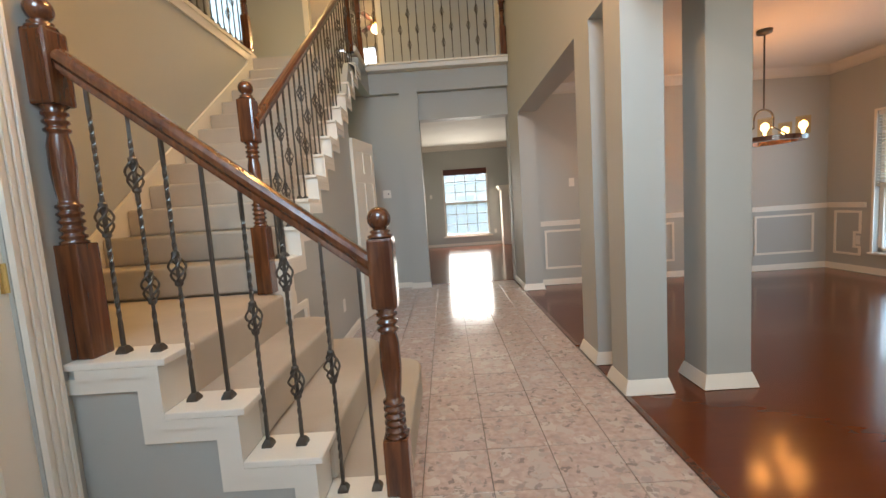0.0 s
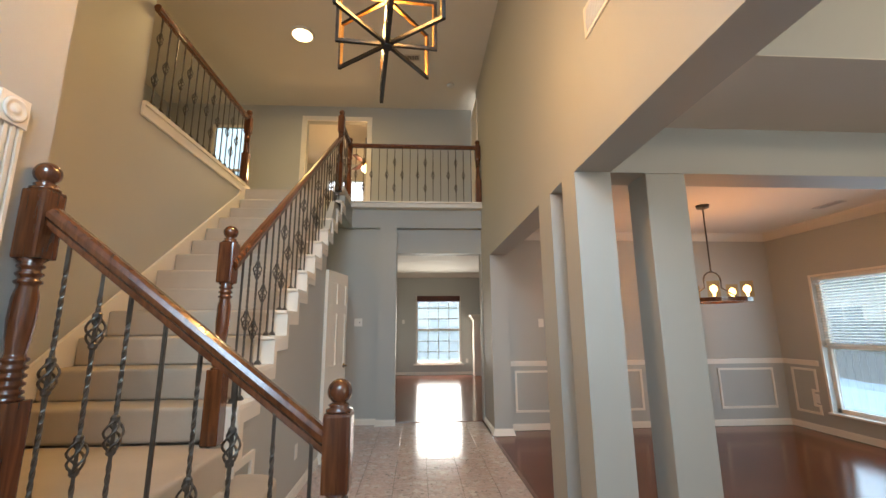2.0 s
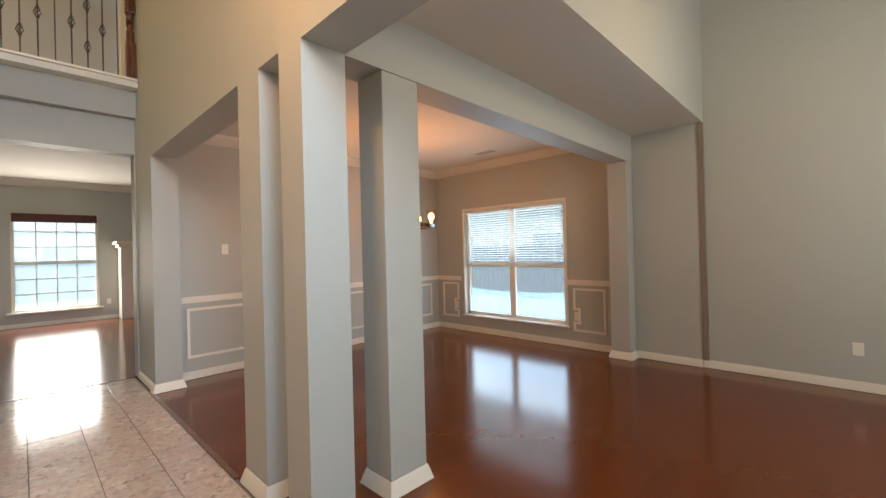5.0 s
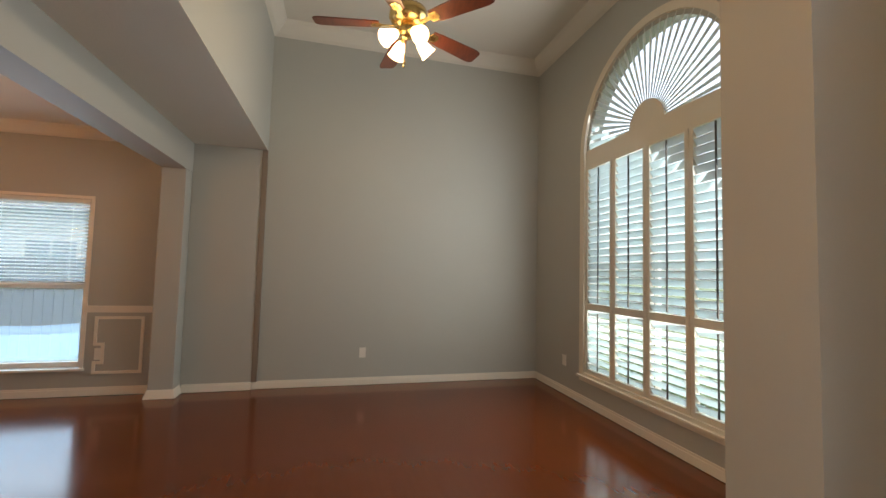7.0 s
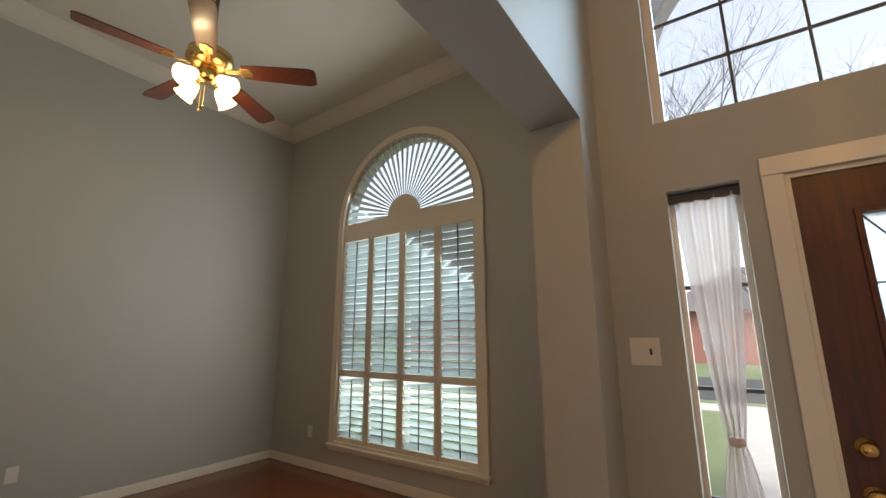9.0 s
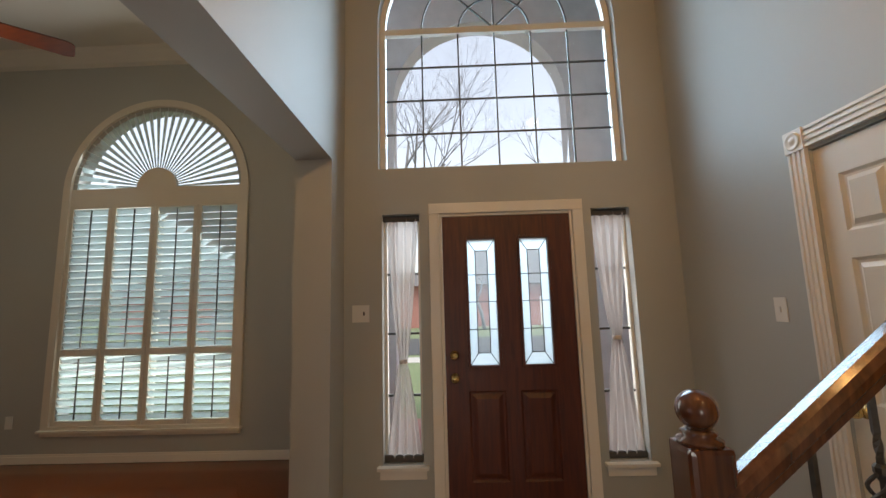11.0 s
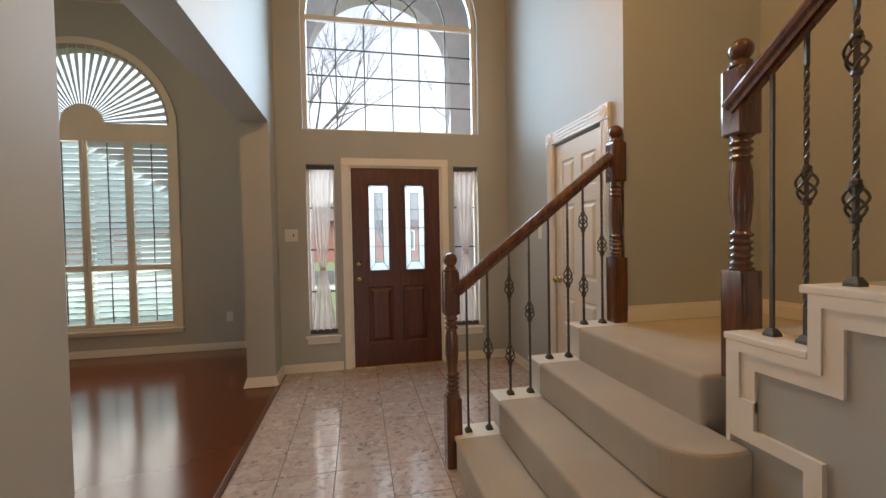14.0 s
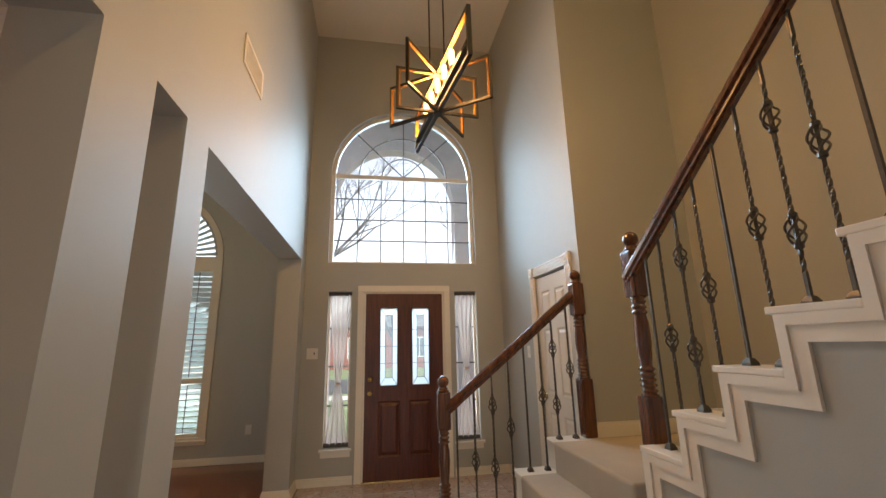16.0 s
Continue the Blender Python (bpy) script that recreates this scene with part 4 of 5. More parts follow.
bm = lathe(bmesh.new(), [(0.03, 0.0), (0.03, 0.006), (0.012, 0.010), (0.012, 0.03), (0.027, 0.036), (0.027, 0.052), (0.015, 0.062)], 20)
bmesh.ops.transform(bm, matrix=pose(XW - 0.012, 1.155, 0.95, 0, 90, 0), verts=bm.verts)
part("door_knob", bm, BRASS, cd, "brass door knob", True)
for z in (0.3, 1.08, 1.82):
    part("hinge", boxes((XW - 0.014, XW - 0.004, 1.755, 1.78, z - 0.045, z + 0.045)), BRASS, cd, "brass hinge")
casing = thing("door_casing_closet", "cream fluted casing with corner rosettes", "trim", kind="structure")
part("casing_side", casing_board(bmesh.new(), 1.0, 1.09, 0, 2.05, XW, 1, "y", True), WHITE, casing)
part("casing_side", casing_board(bmesh.new(), 1.78, 1.87, 0, 2.05, XW, 1, "y", True), WHITE, casing)
part("casing_head", casing_board(bmesh.new(), 1.095, 1.775, 2.055, 2.145, XW, 1, "y", False), WHITE, casing)
for y0 in (0.995, 1.775):
    bm = boxes((XW, XW + 0.026, y0, y0 + 0.1, 2.05, 2.15))
    ring = lathe(bmesh.new(), [(0.042, 0.0), (0.042, 0.004), (0.034, 0.008), (0.028, 0.003), (0.016, 0.003), (0.012, 0.008), (0.004, 0.010)], 20)
    bmesh.ops.transform(ring, matrix=pose(XW + 0.026, y0 + 0.05, 2.10, 0, 90, 0), verts=ring.verts)
    part("rosette", bm, WHITE, casing)
    part("rosette_ring", ring, WHITE, casing, "", True)

# ---- sidelights with tied sheer curtains ----
def sidelight(x0, x1, waist):
    w = thing("window_1", "narrow entry sidelight with a white frame", "window", kind="structure")
    z0, z1 = 0.36, 2.06
    part("window_frame", boxes((x0, x0 + 0.022, -0.13, -0.09, z0, z1), (x1 - 0.022, x1, -0.13, -0.09, z0, z1), (x0 + 0.022, x1 - 0.022, -0.13, -0.09, z1 - 0.03, z1), (x0 + 0.022, x1 - 0.022, -0.13, -0.09, z0, z0 + 0.03)), WHITE, w)
    for i in range(1, 4):
        z = z0 + (z1 - z0) * i / 4
        part("muntin", boxes((x0 + 0.022, x1 - 0.022, -0.12, -0.10, z - 0.008, z + 0.008)), LEAD, w)
    p = part("pane", boxes((x0 + 0.022, x1 - 0.022, -0.112, -0.108, z0 + 0.03, z1 - 0.03)), GLASS, w)
    p.visible_shadow = False
    part("window_sill", boxes((x0 - 0.035, x1 + 0.035, -0.088, 0.05, z0 - 0.022, z0 - 0.001), (x0 - 0.02, x1 + 0.02, 0.0, 0.018, z0 - 0.085, z0 - 0.022), bevel=0.003), WHITE, w)
    # curtain
    c = thing("curtain", "white sheer curtain tied at its waist in a sidelight", "curtain", "sidelight curtains")
    bm = bmesh.new()
    cx, half = (x0 + x1) / 2, (x1 - x0) / 2 - 0.012
    rows = []
    nu, nv = 44, 50
    for j in range(nv + 1):
        z = z0 + 0.03 + (z1 - z0 - 0.06) * j / nv
        t = (z - waist) / ((z1 - waist) if z > waist else (z0 - waist))
        wd = half * (0.22 + 0.78 * min(1.0, abs(t)) ** 0.75)
        row = []
        for i in range(nu + 1):
            u = 2 * i / nu - 1
            fold = 0.015 * math.sin(u * 12 + 1.2 * math.sin(z * 3)) + 0.006 * math.sin(u * 23 + z * 4)
            row.append(bm.verts.new((cx + u * wd, -0.06 + fold, z)))
        rows.append(row)
    for a, b in zip(rows, rows[1:]):
        for i in range(nu):
            bm.faces.new((a[i], a[i + 1], b[i + 1], b[i]))
    part("cloth", bm, SHEER, c, "", True)
    for z in (z1 - 0.025, z0 + 0.025):
        part("rod", boxes((x0 + 0.002, x1 - 0.002, -0.075, -0.045, z - 0.02, z + 0.02), bevel=0.004), ROD, c, "dark gathered rod pocket")
    part("tie", lathe(bmesh.new(), [(0.026, waist - 0.015), (0.030, waist), (0.026, waist + 0.015)], 12, cx, -0.06), FABRIC, c)


ROD = material("dark_rod_pocket", (0.10, 0.09, 0.085), 0.8)


def sheer():
    m = bpy.data.materials.new("sheer_cloth")
    m.use_nodes = True
    t = m.node_tree
    d = t.nodes.new("ShaderNodeBsdfDiffuse")
    d.inputs[0].default_value = (0.55, 0.50, 0.47, 1)
    l = t.nodes.new("ShaderNodeBsdfTranslucent")
    l.inputs[0].default_value = (0.46, 0.42, 0.40, 1)
    tr = t.nodes.new("ShaderNodeBsdfTransparent")
    a = t.nodes.new("ShaderNodeMixShader")
    a.inputs[0].default_value = 0.5
    b = t.nodes.new("ShaderNodeMixShader")
    w = t.nodes.new("ShaderNodeTexNoise")
    w.inputs["Scale"].default_value = 90
    r = t.nodes.new("ShaderNodeMapRange")
    r.inputs["To Min"].default_value, r.inputs["To Max"].default_value = 0.10, 0.26
    t.links.new(w.outputs["Fac"], r.inputs["Value"])
    t.links.new(r.outputs[0], b.inputs[0])
    t.links.new(d.outputs[0], a.inputs[1])
    t.links.new(l.outputs[0], a.inputs[2])
    t.links.new(a.outputs[0], b.inputs[1])
    t.links.new(tr.outputs[0], b.inputs[2])
    t.links.new(b.outputs[0], t.nodes["Material Output"].inputs[0])
    return m


SHEER = sheer()
sidelight(1.0, 1.27, 1.02)
sidelight(-0.49, -0.22, 1.15)

# ---- arched entry window ----
aw = thing("window_2", "large arched entry window with a grid of thin bars", "window", kind="structure")
AX0, AX1, AZ0, AZS = -0.505, 1.29, 2.4, 3.54
AC, AR = (AX0 + AX1) / 2, (AX1 - AX0) / 2


def arch_ring(bm, cx, cz, r0, r1, y0, y1, n=36):
    for i in range(n):
        a, b = math.pi * i / n, math.pi * (i + 1) / n
        q = [(cx + r0 * math.cos(a), cz + r0 * math.sin(a)), (cx + r1 * math.cos(a), cz + r1 * math.sin(a)), (cx + r1 * math.cos(b), cz + r1 * math.sin(b)), (cx + r0 * math.cos(b), cz + r0 * math.sin(b))]
        prism(bm, q, "y", y0, y1)
    return bm


bm = boxes((AX0, AX0 + 0.045, -0.13, -0.08, AZ0, AZS), (AX1 - 0.045, AX1, -0.13, -0.08, AZ0, AZS), (AX0 + 0.045, AX1 - 0.045, -0.13, -0.08, AZ0, AZ0 + 0.03))
part("window_frame", arch_ring(bm, AC, AZS, AR - 0.045, AR, -0.13, -0.08), WHITE, aw)
part("transom_bar", boxes((AX0 + 0.045, AX1 - 0.045, -0.125, -0.085, AZS - 0.025, AZS + 0.025)), WHITE, aw)
for i in range(1, 6):
    x = AX0 + 0.045 + (AX1 - AX0 - 0.09) * i / 6
    part("muntin", boxes((x - 0.006, x + 0.006, -0.114, -0.100, AZ0 + 0.03, AZS - 0.025)), LEAD, aw)
for i in range(1, 4):
    z = AZ0 + 0.03 + (AZS - AZ0 - 0.055) * i / 4
    part("muntin", boxes((AX0 + 0.045, AX1 - 0.045, -0.113, -0.101, z - 0.006, z + 0.006)), LEAD, aw)
for a in (45, 90, 135):
    bm = bar(bmesh.new(), (AC, -0.107, AZS + 0.02), (AC + (AR - 0.04) * math.cos(radians(a)), -0.107, AZS + (AR - 0.04) * math.sin(radians(a))), 0.012, 0.012)
    part("muntin", bm, LEAD, aw)
for r in (0.28, 0.57):
    part("muntin", arch_ring(bmesh.new(), AC, AZS, r - 0.006, r + 0.006, -0.113, -0.101, 24), LEAD, aw)
bm = bmesh.new()
prism(bm, [(AX0 + 0.02, AZ0 + 0.01), (AX1 - 0.02, AZ0 + 0.01), (AX1 - 0.02, AZS)] + [(AC + (AR - 0.02) * math.cos(math.pi * i / 30), AZS + (AR - 0.02) * math.sin(math.pi * i / 30)) for i in range(1, 30)] + [(AX0 + 0.02, AZS)], "y", -0.109, -0.105)
g = part("pane", bm, GLASS, aw)
g.visible_shadow = False

# ---- shuttered arched window of the living room ----
LOUVREM = material("white_louvre_backlit", (0.74, 0.71, 0.65), 0.4, vary=0.03, scale=6)
# Bluish translucency is added so that daylight makes the louvres glow.
lt = LOUVREM.node_tree
tl = lt.nodes.new("ShaderNodeBsdfTranslucent")
tl.inputs[0].default_value = (0.66, 0.78, 0.80, 1)
lm = lt.nodes.new("ShaderNodeMixShader")
lm.inputs[0].default_value = 0.5
lt.links.new(lt.nodes["Principled BSDF"].outputs[0], lm.inputs[1])
lt.links.new(tl.outputs[0], lm.inputs[2])
lt.links.new(lm.outputs[0], lt.nodes["Material Output"].inputs[0])

sw = thing("window_3", "arched living room window with cream plantation shutters and a sunburst top", "window", kind="structure")
SX0, SX1, SZ0, SZS = 2.85, 4.80, 0.25, 2.68
SC, SR = (SX0 + SX1) / 2, (SX1 - SX0) / 2
bm = boxes((SX0, SX0 + 0.075, YL, YL + 0.03, SZ0 + 0.09, SZS), (SX1 - 0.075, SX1, YL, YL + 0.03, SZ0 + 0.09, SZS), (SX0, SX1, YL, YL + 0.03, SZ0, SZ0 + 0.09))
part("casing", arch_ring(bm, SC, SZS, SR - 0.075, SR, YL, YL + 0.03), CREAM, sw)
part("window_sill", boxes((SX0 - 0.02, SX1 + 0.02, YL, YL + 0.055, SZ0 + 0.035, SZ0 + 0.06), bevel=0.004), CREAM, sw)
IX0, IX1 = SX0 + 0.075, SX1 - 0.075
PW = (IX1 - IX0) / 4
YS0, YS1 = YL - 0.03, YL + 0.012
part("head_rail", boxes((IX0, IX1, YS0, YS1, 2.50, 2.70)), CREAM, sw)
SZB = SZ0 + 0.09
for i in range(4):
    x0, x1 = IX0 + i * PW, IX0 + (i + 1) * PW
    sp = part("shutter_panel", boxes((x0 + 0.002, x0 + 0.040, YS0, YS1, SZB, 2.50), (x1 - 0.040, x1 - 0.002, YS0, YS1, SZB, 2.50), (x0 + 0.040, x1 - 0.040, YS0, YS1, SZB, SZB + 0.045), (x0 + 0.040, x1 - 0.040, YS0, YS1, 1.00, 1.065), (x0 + 0.040, x1 - 0.040, YS0, YS1, 2.49, 2.50), bevel=0.002), CREAM, sw)
    a0, a1 = x0 + 0.042, x1 - 0.042
    for zlo, zhi, n in ((SZB + 0.045, 1.00, 9), (1.065, 2.49, 20)):
        for k in range(n):
            z = zlo + (zhi - zlo) * (k + 0.5) / n
            bm = boxes((a0, a1, -0.032, 0.032, -0.0045, 0.0045))
            bmesh.ops.transform(bm, matrix=pose(0, (YS0 + YS1) / 2, z, 60, 0, 0), verts=bm.verts)
            part("louvre", bm, LOUVREM, sp)
        xm = a0 + (a1 - a0) * 0.42
        part("tilt_rod", boxes((xm - 0.005, xm + 0.005, YS1 + 0.016, YS1 + 0.026, zlo + 0.02, zhi - 0.02)), IRON, sp)
# sunburst
hub = [(SC + 0.21 * math.cos(math.pi * i / 20), 2.70 + 0.21 * math.sin(math.pi * i / 20)) for i in range(21)]
part("sunburst_hub", prism(bmesh.new(), hub, "y", YS0, YS1), CREAM, sw)
RT = SR - 0.075
for i in range(30):
    a = math.pi * (i + 0.5) / 30
    dirv = Vector((math.cos(a), 0, math.sin(a)))
    side = Vector((-math.sin(a), 0, math.cos(a)))
    bm = bmesh.new()
    r0, r1 = 0.19, RT - 0.005
    zo = 2.70
    r1 = min(r1, math.sqrt(max(0.01, RT * RT - 0.03 ** 2)))
    base = Vector((SC, (YS0 + YS1) / 2, zo))
    tilt = 0.35
    for s in (1,):
        vs = []
        for r, w in ((r0, 0.006), (r1, 0.027)):
            n = (side * math.cos(tilt) + Vector((0, 1, 0)) * math.sin(tilt)) * w
            m = n.cross(dirv).normalized() * 0.003
            vs.append([bm.verts.new(base + dirv * r + n * p + m * q) for p, q in ((-1, -1), (1, -1), (1, 1), (-1, 1))])
        for k in range(4):
            bm.faces.new((vs[0][k], vs[0][(k + 1) % 4], vs[1][(k + 1) % 4], vs[1][k]))
        bm.faces.new(vs[0][::-1])
        bm.faces.new(vs[1])
    part("sunburst_blade", bm, LOUVREM, sw)
bm = bmesh.new()
prism(bm, [(2.96, 0.33), (4.68, 0.33), (4.68, 2.68)] + [(3.82 + 0.86 * math.cos(math.pi * i / 30), 2.68 + 0.86 * math.sin(math.pi * i / 30)) for i in range(1, 30)] + [(2.96, 2.68)], "y", YL - 0.105, YL - 0.10)
g = part("pane", bm, GLASS, sw)
g.visible_shadow = False
part("mullions", boxes((3.80, 3.84, YL - 0.12, YL - 0.09, 0.33, 2.66), (2.96, 4.68, YL - 0.12, YL - 0.09, 2.66, 2.70), (2.96, 4.68, YL - 0.12, YL - 0.09, 1.45, 1.49)), WHITE, sw)

# ---- dining window with blinds ----
dw = thing("window_4", "wide dining window with a half-lowered white blind", "window", kind="structure")
WY0, WY1, WZ0, WZ1 = 3.90, 5.735, 0.28, 2.02
WM = (WY0 + WY1) / 2
part("window_frame", boxes((XR + 0.06, XR + 0.11, WY0, WY0 + 0.05, WZ0, WZ1), (XR + 0.06, XR + 0.11, WY1 - 0.05, WY1, WZ0, WZ1), (XR + 0.06, XR + 0.11, WY0, WY1, WZ1 - 0.05, WZ1), (XR + 0.06, XR + 0.11, WY0, WY1, WZ0, WZ0 + 0.05), (XR + 0.06, XR + 0.11, WM - 0.05, WM + 0.05, WZ0 + 0.05, WZ1 - 0.05), (XR + 0.065, XR + 0.105, WY0 + 0.05, WY1 - 0.05, 1.08, 1.15)), WHITE, dw)
part("window_sill", boxes((XR - 0.04, XR + 0.059, WY0 - 0.04, WY1 + 0.04, WZ0 - 0.025, WZ0 - 0.001), bevel=0.004), WHITE, dw)
part("casing", boxes((XR - 0.012, XR - 0.001, WY0 - 0.03, WY0, WZ0, WZ1 + 0.03), (XR - 0.012, XR - 0.001, WY1, WY1 + 0.03, WZ0, WZ1 + 0.03), (XR - 0.012, XR - 0.001, WY0, WY1, WZ1, WZ1 + 0.03)), WHITE, dw)
g = part("pane", boxes((XR + 0.083, XR + 0.087, WY0 + 0.05, WY1 - 0.05, WZ0 + 0.05, WZ1 - 0.05)), HAZED, dw)
g.visible_shadow = False
for y0, y1 in ((WY0 + 0.01, WM - 0.005), (WM + 0.005, WY1 - 0.01)):
    bl = thing("window_blind", "white horizontal blind lowered half-way over the dining window", "blind", "dining blinds")
    part("head_rail", boxes((XR + 0.002, XR + 0.05, y0, y1, WZ1 - 0.045, WZ1 - 0.003), bevel=0.003), PLASTIC, bl)
    part("bottom_rail", boxes((XR + 0.008, XR + 0.044, y0, y1, 1.10, 1.125), bevel=0.003), PLASTIC, bl)
    me = None
    for k in range(24):
        z = 1.15 + k * 0.0355
        if me is None:
            bm = boxes((-0.020, 0.020, y0, y1, -0.0012, 0.0012))
            bmesh.ops.transform(bm, matrix=pose(0, 0, 0, 0, 14, 0), verts=bm.verts)
            ob = part("slat", bm, PLASTIC, bl)
            me = ob.data
        else:
            ob = new("slat", me)
            ob.parent = bl
        ob.location = (XR + 0.026, 0, z)
    for y in (y0 + 0.15, y1 - 0.15):
        part("cord", boxes((XR + 0.004, XR + 0.006, y - 0.0015, y + 0.0015, 1.12, WZ1 - 0.05)), PLASTIC, bl)

# ---- family room window, seen down the hall ----
fw = thing("window_5", "white family room window with bars and a raised brown blind", "window", kind="structure")
part("window_frame", boxes((0.48, 0.53, 13.22, 13.30, 0.31, 2.345), (1.805, 1.855, 13.22, 13.30, 0.31, 2.345), (0.53, 1.805, 13.22, 13.30, 2.295, 2.345), (0.53, 1.805, 13.22, 13.30, 0.31, 0.36), (0.53, 1.805, 13.23, 13.29, 1.29, 1.35)), WHITE, fw)
for i in range(1, 4):
    x = 0.53 + 1.275 * i / 4
    part("muntin", boxes((x - 0.008, x + 0.008, 13.25, 13.27, 0.36, 2.295)), WHITE, fw)
for z in (0.67, 0.98, 1.65, 1.97):
    part("muntin", boxes((0.53, 1.805, 13.251, 13.269, z - 0.008, z + 0.008)), WHITE, fw)
part("window_sill", boxes((0.41, 1.925, 13.13, 13.219, 0.275, 0.31), bevel=0.004), WHITE, fw)
g = part("pane", boxes((0.53, 1.805, 13.258, 13.262, 0.36, 2.295)), HAZED, fw)
g.visible_shadow = False
tagged(link("roller_blind", boxes((0.50, 1.835, 13.19, 13.215, 2.17, 2.345), bevel=0.006), DOORWOOD), "rolled-up brown woven blind over the family room window", "blind")

# ---- fireplace beyond the hall ----
fp = thing("fireplace", "white painted fireplace surround with brick inside", "fireplace")
part("mantel_shelf", boxes((2.09, 4.07, 12.62, 13.199, 1.68, 1.755), (2.14, 4.02, 12.70, 13.199, 1.61, 1.68), bevel=0.01), WHITE, fp)
part("pilaster", boxes((2.19, 2.45, 12.78, 13.199, 0, 1.61), bevel=0.006), WHITE, fp)
part("pilaster", boxes((3.71, 3.97, 12.78, 13.199, 0, 1.61), bevel=0.006), WHITE, fp)
part("brick_inset", boxes((2.45, 3.71, 12.90, 13.199, 0, 1.61)), BRICKM, fp, "red-brown brick inset")

# ---- doors by the stairs, standing open ----
def slab_door(name, label, hinge, turn, mat, width=0.62, height=2.03):
    d = thing(name, label, "door", at=hinge)
    d.matrix_basis = pose(*hinge, 0, 0, turn)
    rects = [(a, b, c, e, False) for a, b in ((0.10, 0.27), (0.35, 0.52)) for c, e in ((0.22, 0.82), (0.98, 1.55), (1.66, 1.90))]
    part("leaf", wall_slab("x", -0.018, 0.018, 0, width, 0.01, height, rects), mat, d)
    for a, b, c, e, _ in rects:
        part("panel", boxes((a, b, -0.009, 0.009, c, e)), mat, d)
    for s in (-1, 1):
        bm = lathe(bmesh.new(), [(0.026, 0.018), (0.026, 0.026), (0.010, 0.03), (0.010, 0.06)], 14)
        bmesh.ops.transform(bm, matrix=pose(width - 0.06, 0, 0.95, 90 * s, 0, 0), verts=bm.verts)
        box(bm, width - 0.16, width - 0.05, s * 0.052 - 0.006, s * 0.052 + 0.006, 0.942, 0.958)
        part("lever_handle", bm, BRASS if s > 0 else IRON, d, "bronze lever handle")
    return d


slab_door("door_3", "white panelled door standing open beside the stairs", (-0.478, 5.12, 0.0), 78, DOORWHITE, 0.58)
slab_door("door_4", "cream panelled door standing open beyond the stairs", (-0.75, 6.85, 0.0), -69, CREAM, 0.80)

# ---- upstairs doorway and window ----
structure("door_casing_upper", boxes((-1.63, -1.54, 7.69, 7.72, FLOOR2, 5.20), (-0.43, -0.34, 7.69, 7.72, FLOOR2, 5.20), (-1.63, -0.34, 7.69, 7.72, 5.20, 5.29), bevel=0.004), WHITE, "cream painted casing of an upstairs doorway", "trim")
structure("door_casing_gallery_side", boxes((XE - 0.02, XE, 6.95, 7.04, FLOOR2, 5.20), (XE - 0.02, XE, 7.60, 7.69, FLOOR2, 5.20), (XE - 0.02, XE, 6.95, 7.69, 5.20, 5.29), (XE - 0.008, XE, 7.04, 7.60, FLOOR2, 5.20)), WHITE, "cream casing and closed door at the gallery's end", "trim")
uw = thing("window_6", "bright upstairs window behind the overlook balusters", "window", kind="structure")
part("window_frame", boxes((-3.24, -3.20, 7.74, 7.80, FLOOR2 + 0.1, 5.1), (-2.68, -2.64, 7.74, 7.80, FLOOR2 + 0.1, 5.1), (-3.20, -2.68, 7.74, 7.80, 5.05, 5.1), (-3.20, -2.68, 7.74, 7.80, FLOOR2 + 0.1, FLOOR2 + 0.15), (-3.20, -2.68, 7.75, 7.79, 4.2, 4.24)), WHITE, uw)

# The pane's grey-blue tint is added only to dim the sky behind it.
g = part("pane", boxes((-3.20, -2.68, 7.768, 7.772, FLOOR2 + 0.15, 5.05)), glass("dimmed_sky_glass", (0.52, 0.60, 0.62)), uw)
g.visible_shadow = False

# ---- plates, outlets, grilles ----
def plate(at, turn, label, w=0.075, h=0.118, kind="outlet"):
    p = thing("light_switch" if kind == "switch" else "wall_outlet", label, "switch" if kind == "switch" else "outlet", "wall plates", at)
    p.matrix_basis = pose(*at, 0, 0, turn)
    part("cover_plate", boxes((-w / 2, w / 2, -0.006, -0.0005, -h / 2, h / 2), bevel=0.002), PLASTIC, p)
    if kind == "switch":
        n = max(1, round(w / 0.06))
        for i in range(n):
            x = (i - (n - 1) / 2) * 0.046
            part("toggle", boxes((x - 0.005, x + 0.005, -0.013, -0.006, -0.013, 0.013), bevel=0.001), DARKSLOT if (i == n - 1 and n > 1) else PLASTIC, p)
    else:
        for z in (-0.022, 0.022):
            part("socket", boxes((-0.016, 0.016, -0.0075, -0.006, z - 0.014, z + 0.014), bevel=0.0005), PLASTIC, p)
    return p


plate((1.42, 0.0, 1.36), 180, "white double switch plate beside the front door", 0.12, 0.118, "switch")
plate((5.14, YL, 0.38), 180, "white wall outlet below the shuttered wall")
plate((2.34, YL, 0.40), 180, "white wall outlet beside the shuttered window")
plate((XR, 1.064, 0.375), -90, "white wall outlet on the greige wall")
plate((XR, 5.935, 0.42), -90, "white wall outlet beside a panel moulding")
plate((XR, 3.745, 0.42), -90, "white wall outlet beside a panel moulding")
plate((2.295, YD, 1.44), 0, "white switch plate above the chair rail", 0.075, 0.118, "switch")
plate((-0.37, 6.90, 1.47), 0, "white switch plate in the hall recess", 0.12, 0.118, "switch")
plate((XW, 0.82, 1.34), 90, "white switch plate beside the closet door", 0.075, 0.118, "switch")
plate((0.10, 13.2, 1.56), 0, "white switch plate in the family room", 0.075, 0.118, "switch")
plate((2.02, 13.2, 0.40), 0, "white outlet in the family room")
plate((-0.50, 4.32, 0.36), 90, "white wall outlet under the stairs")


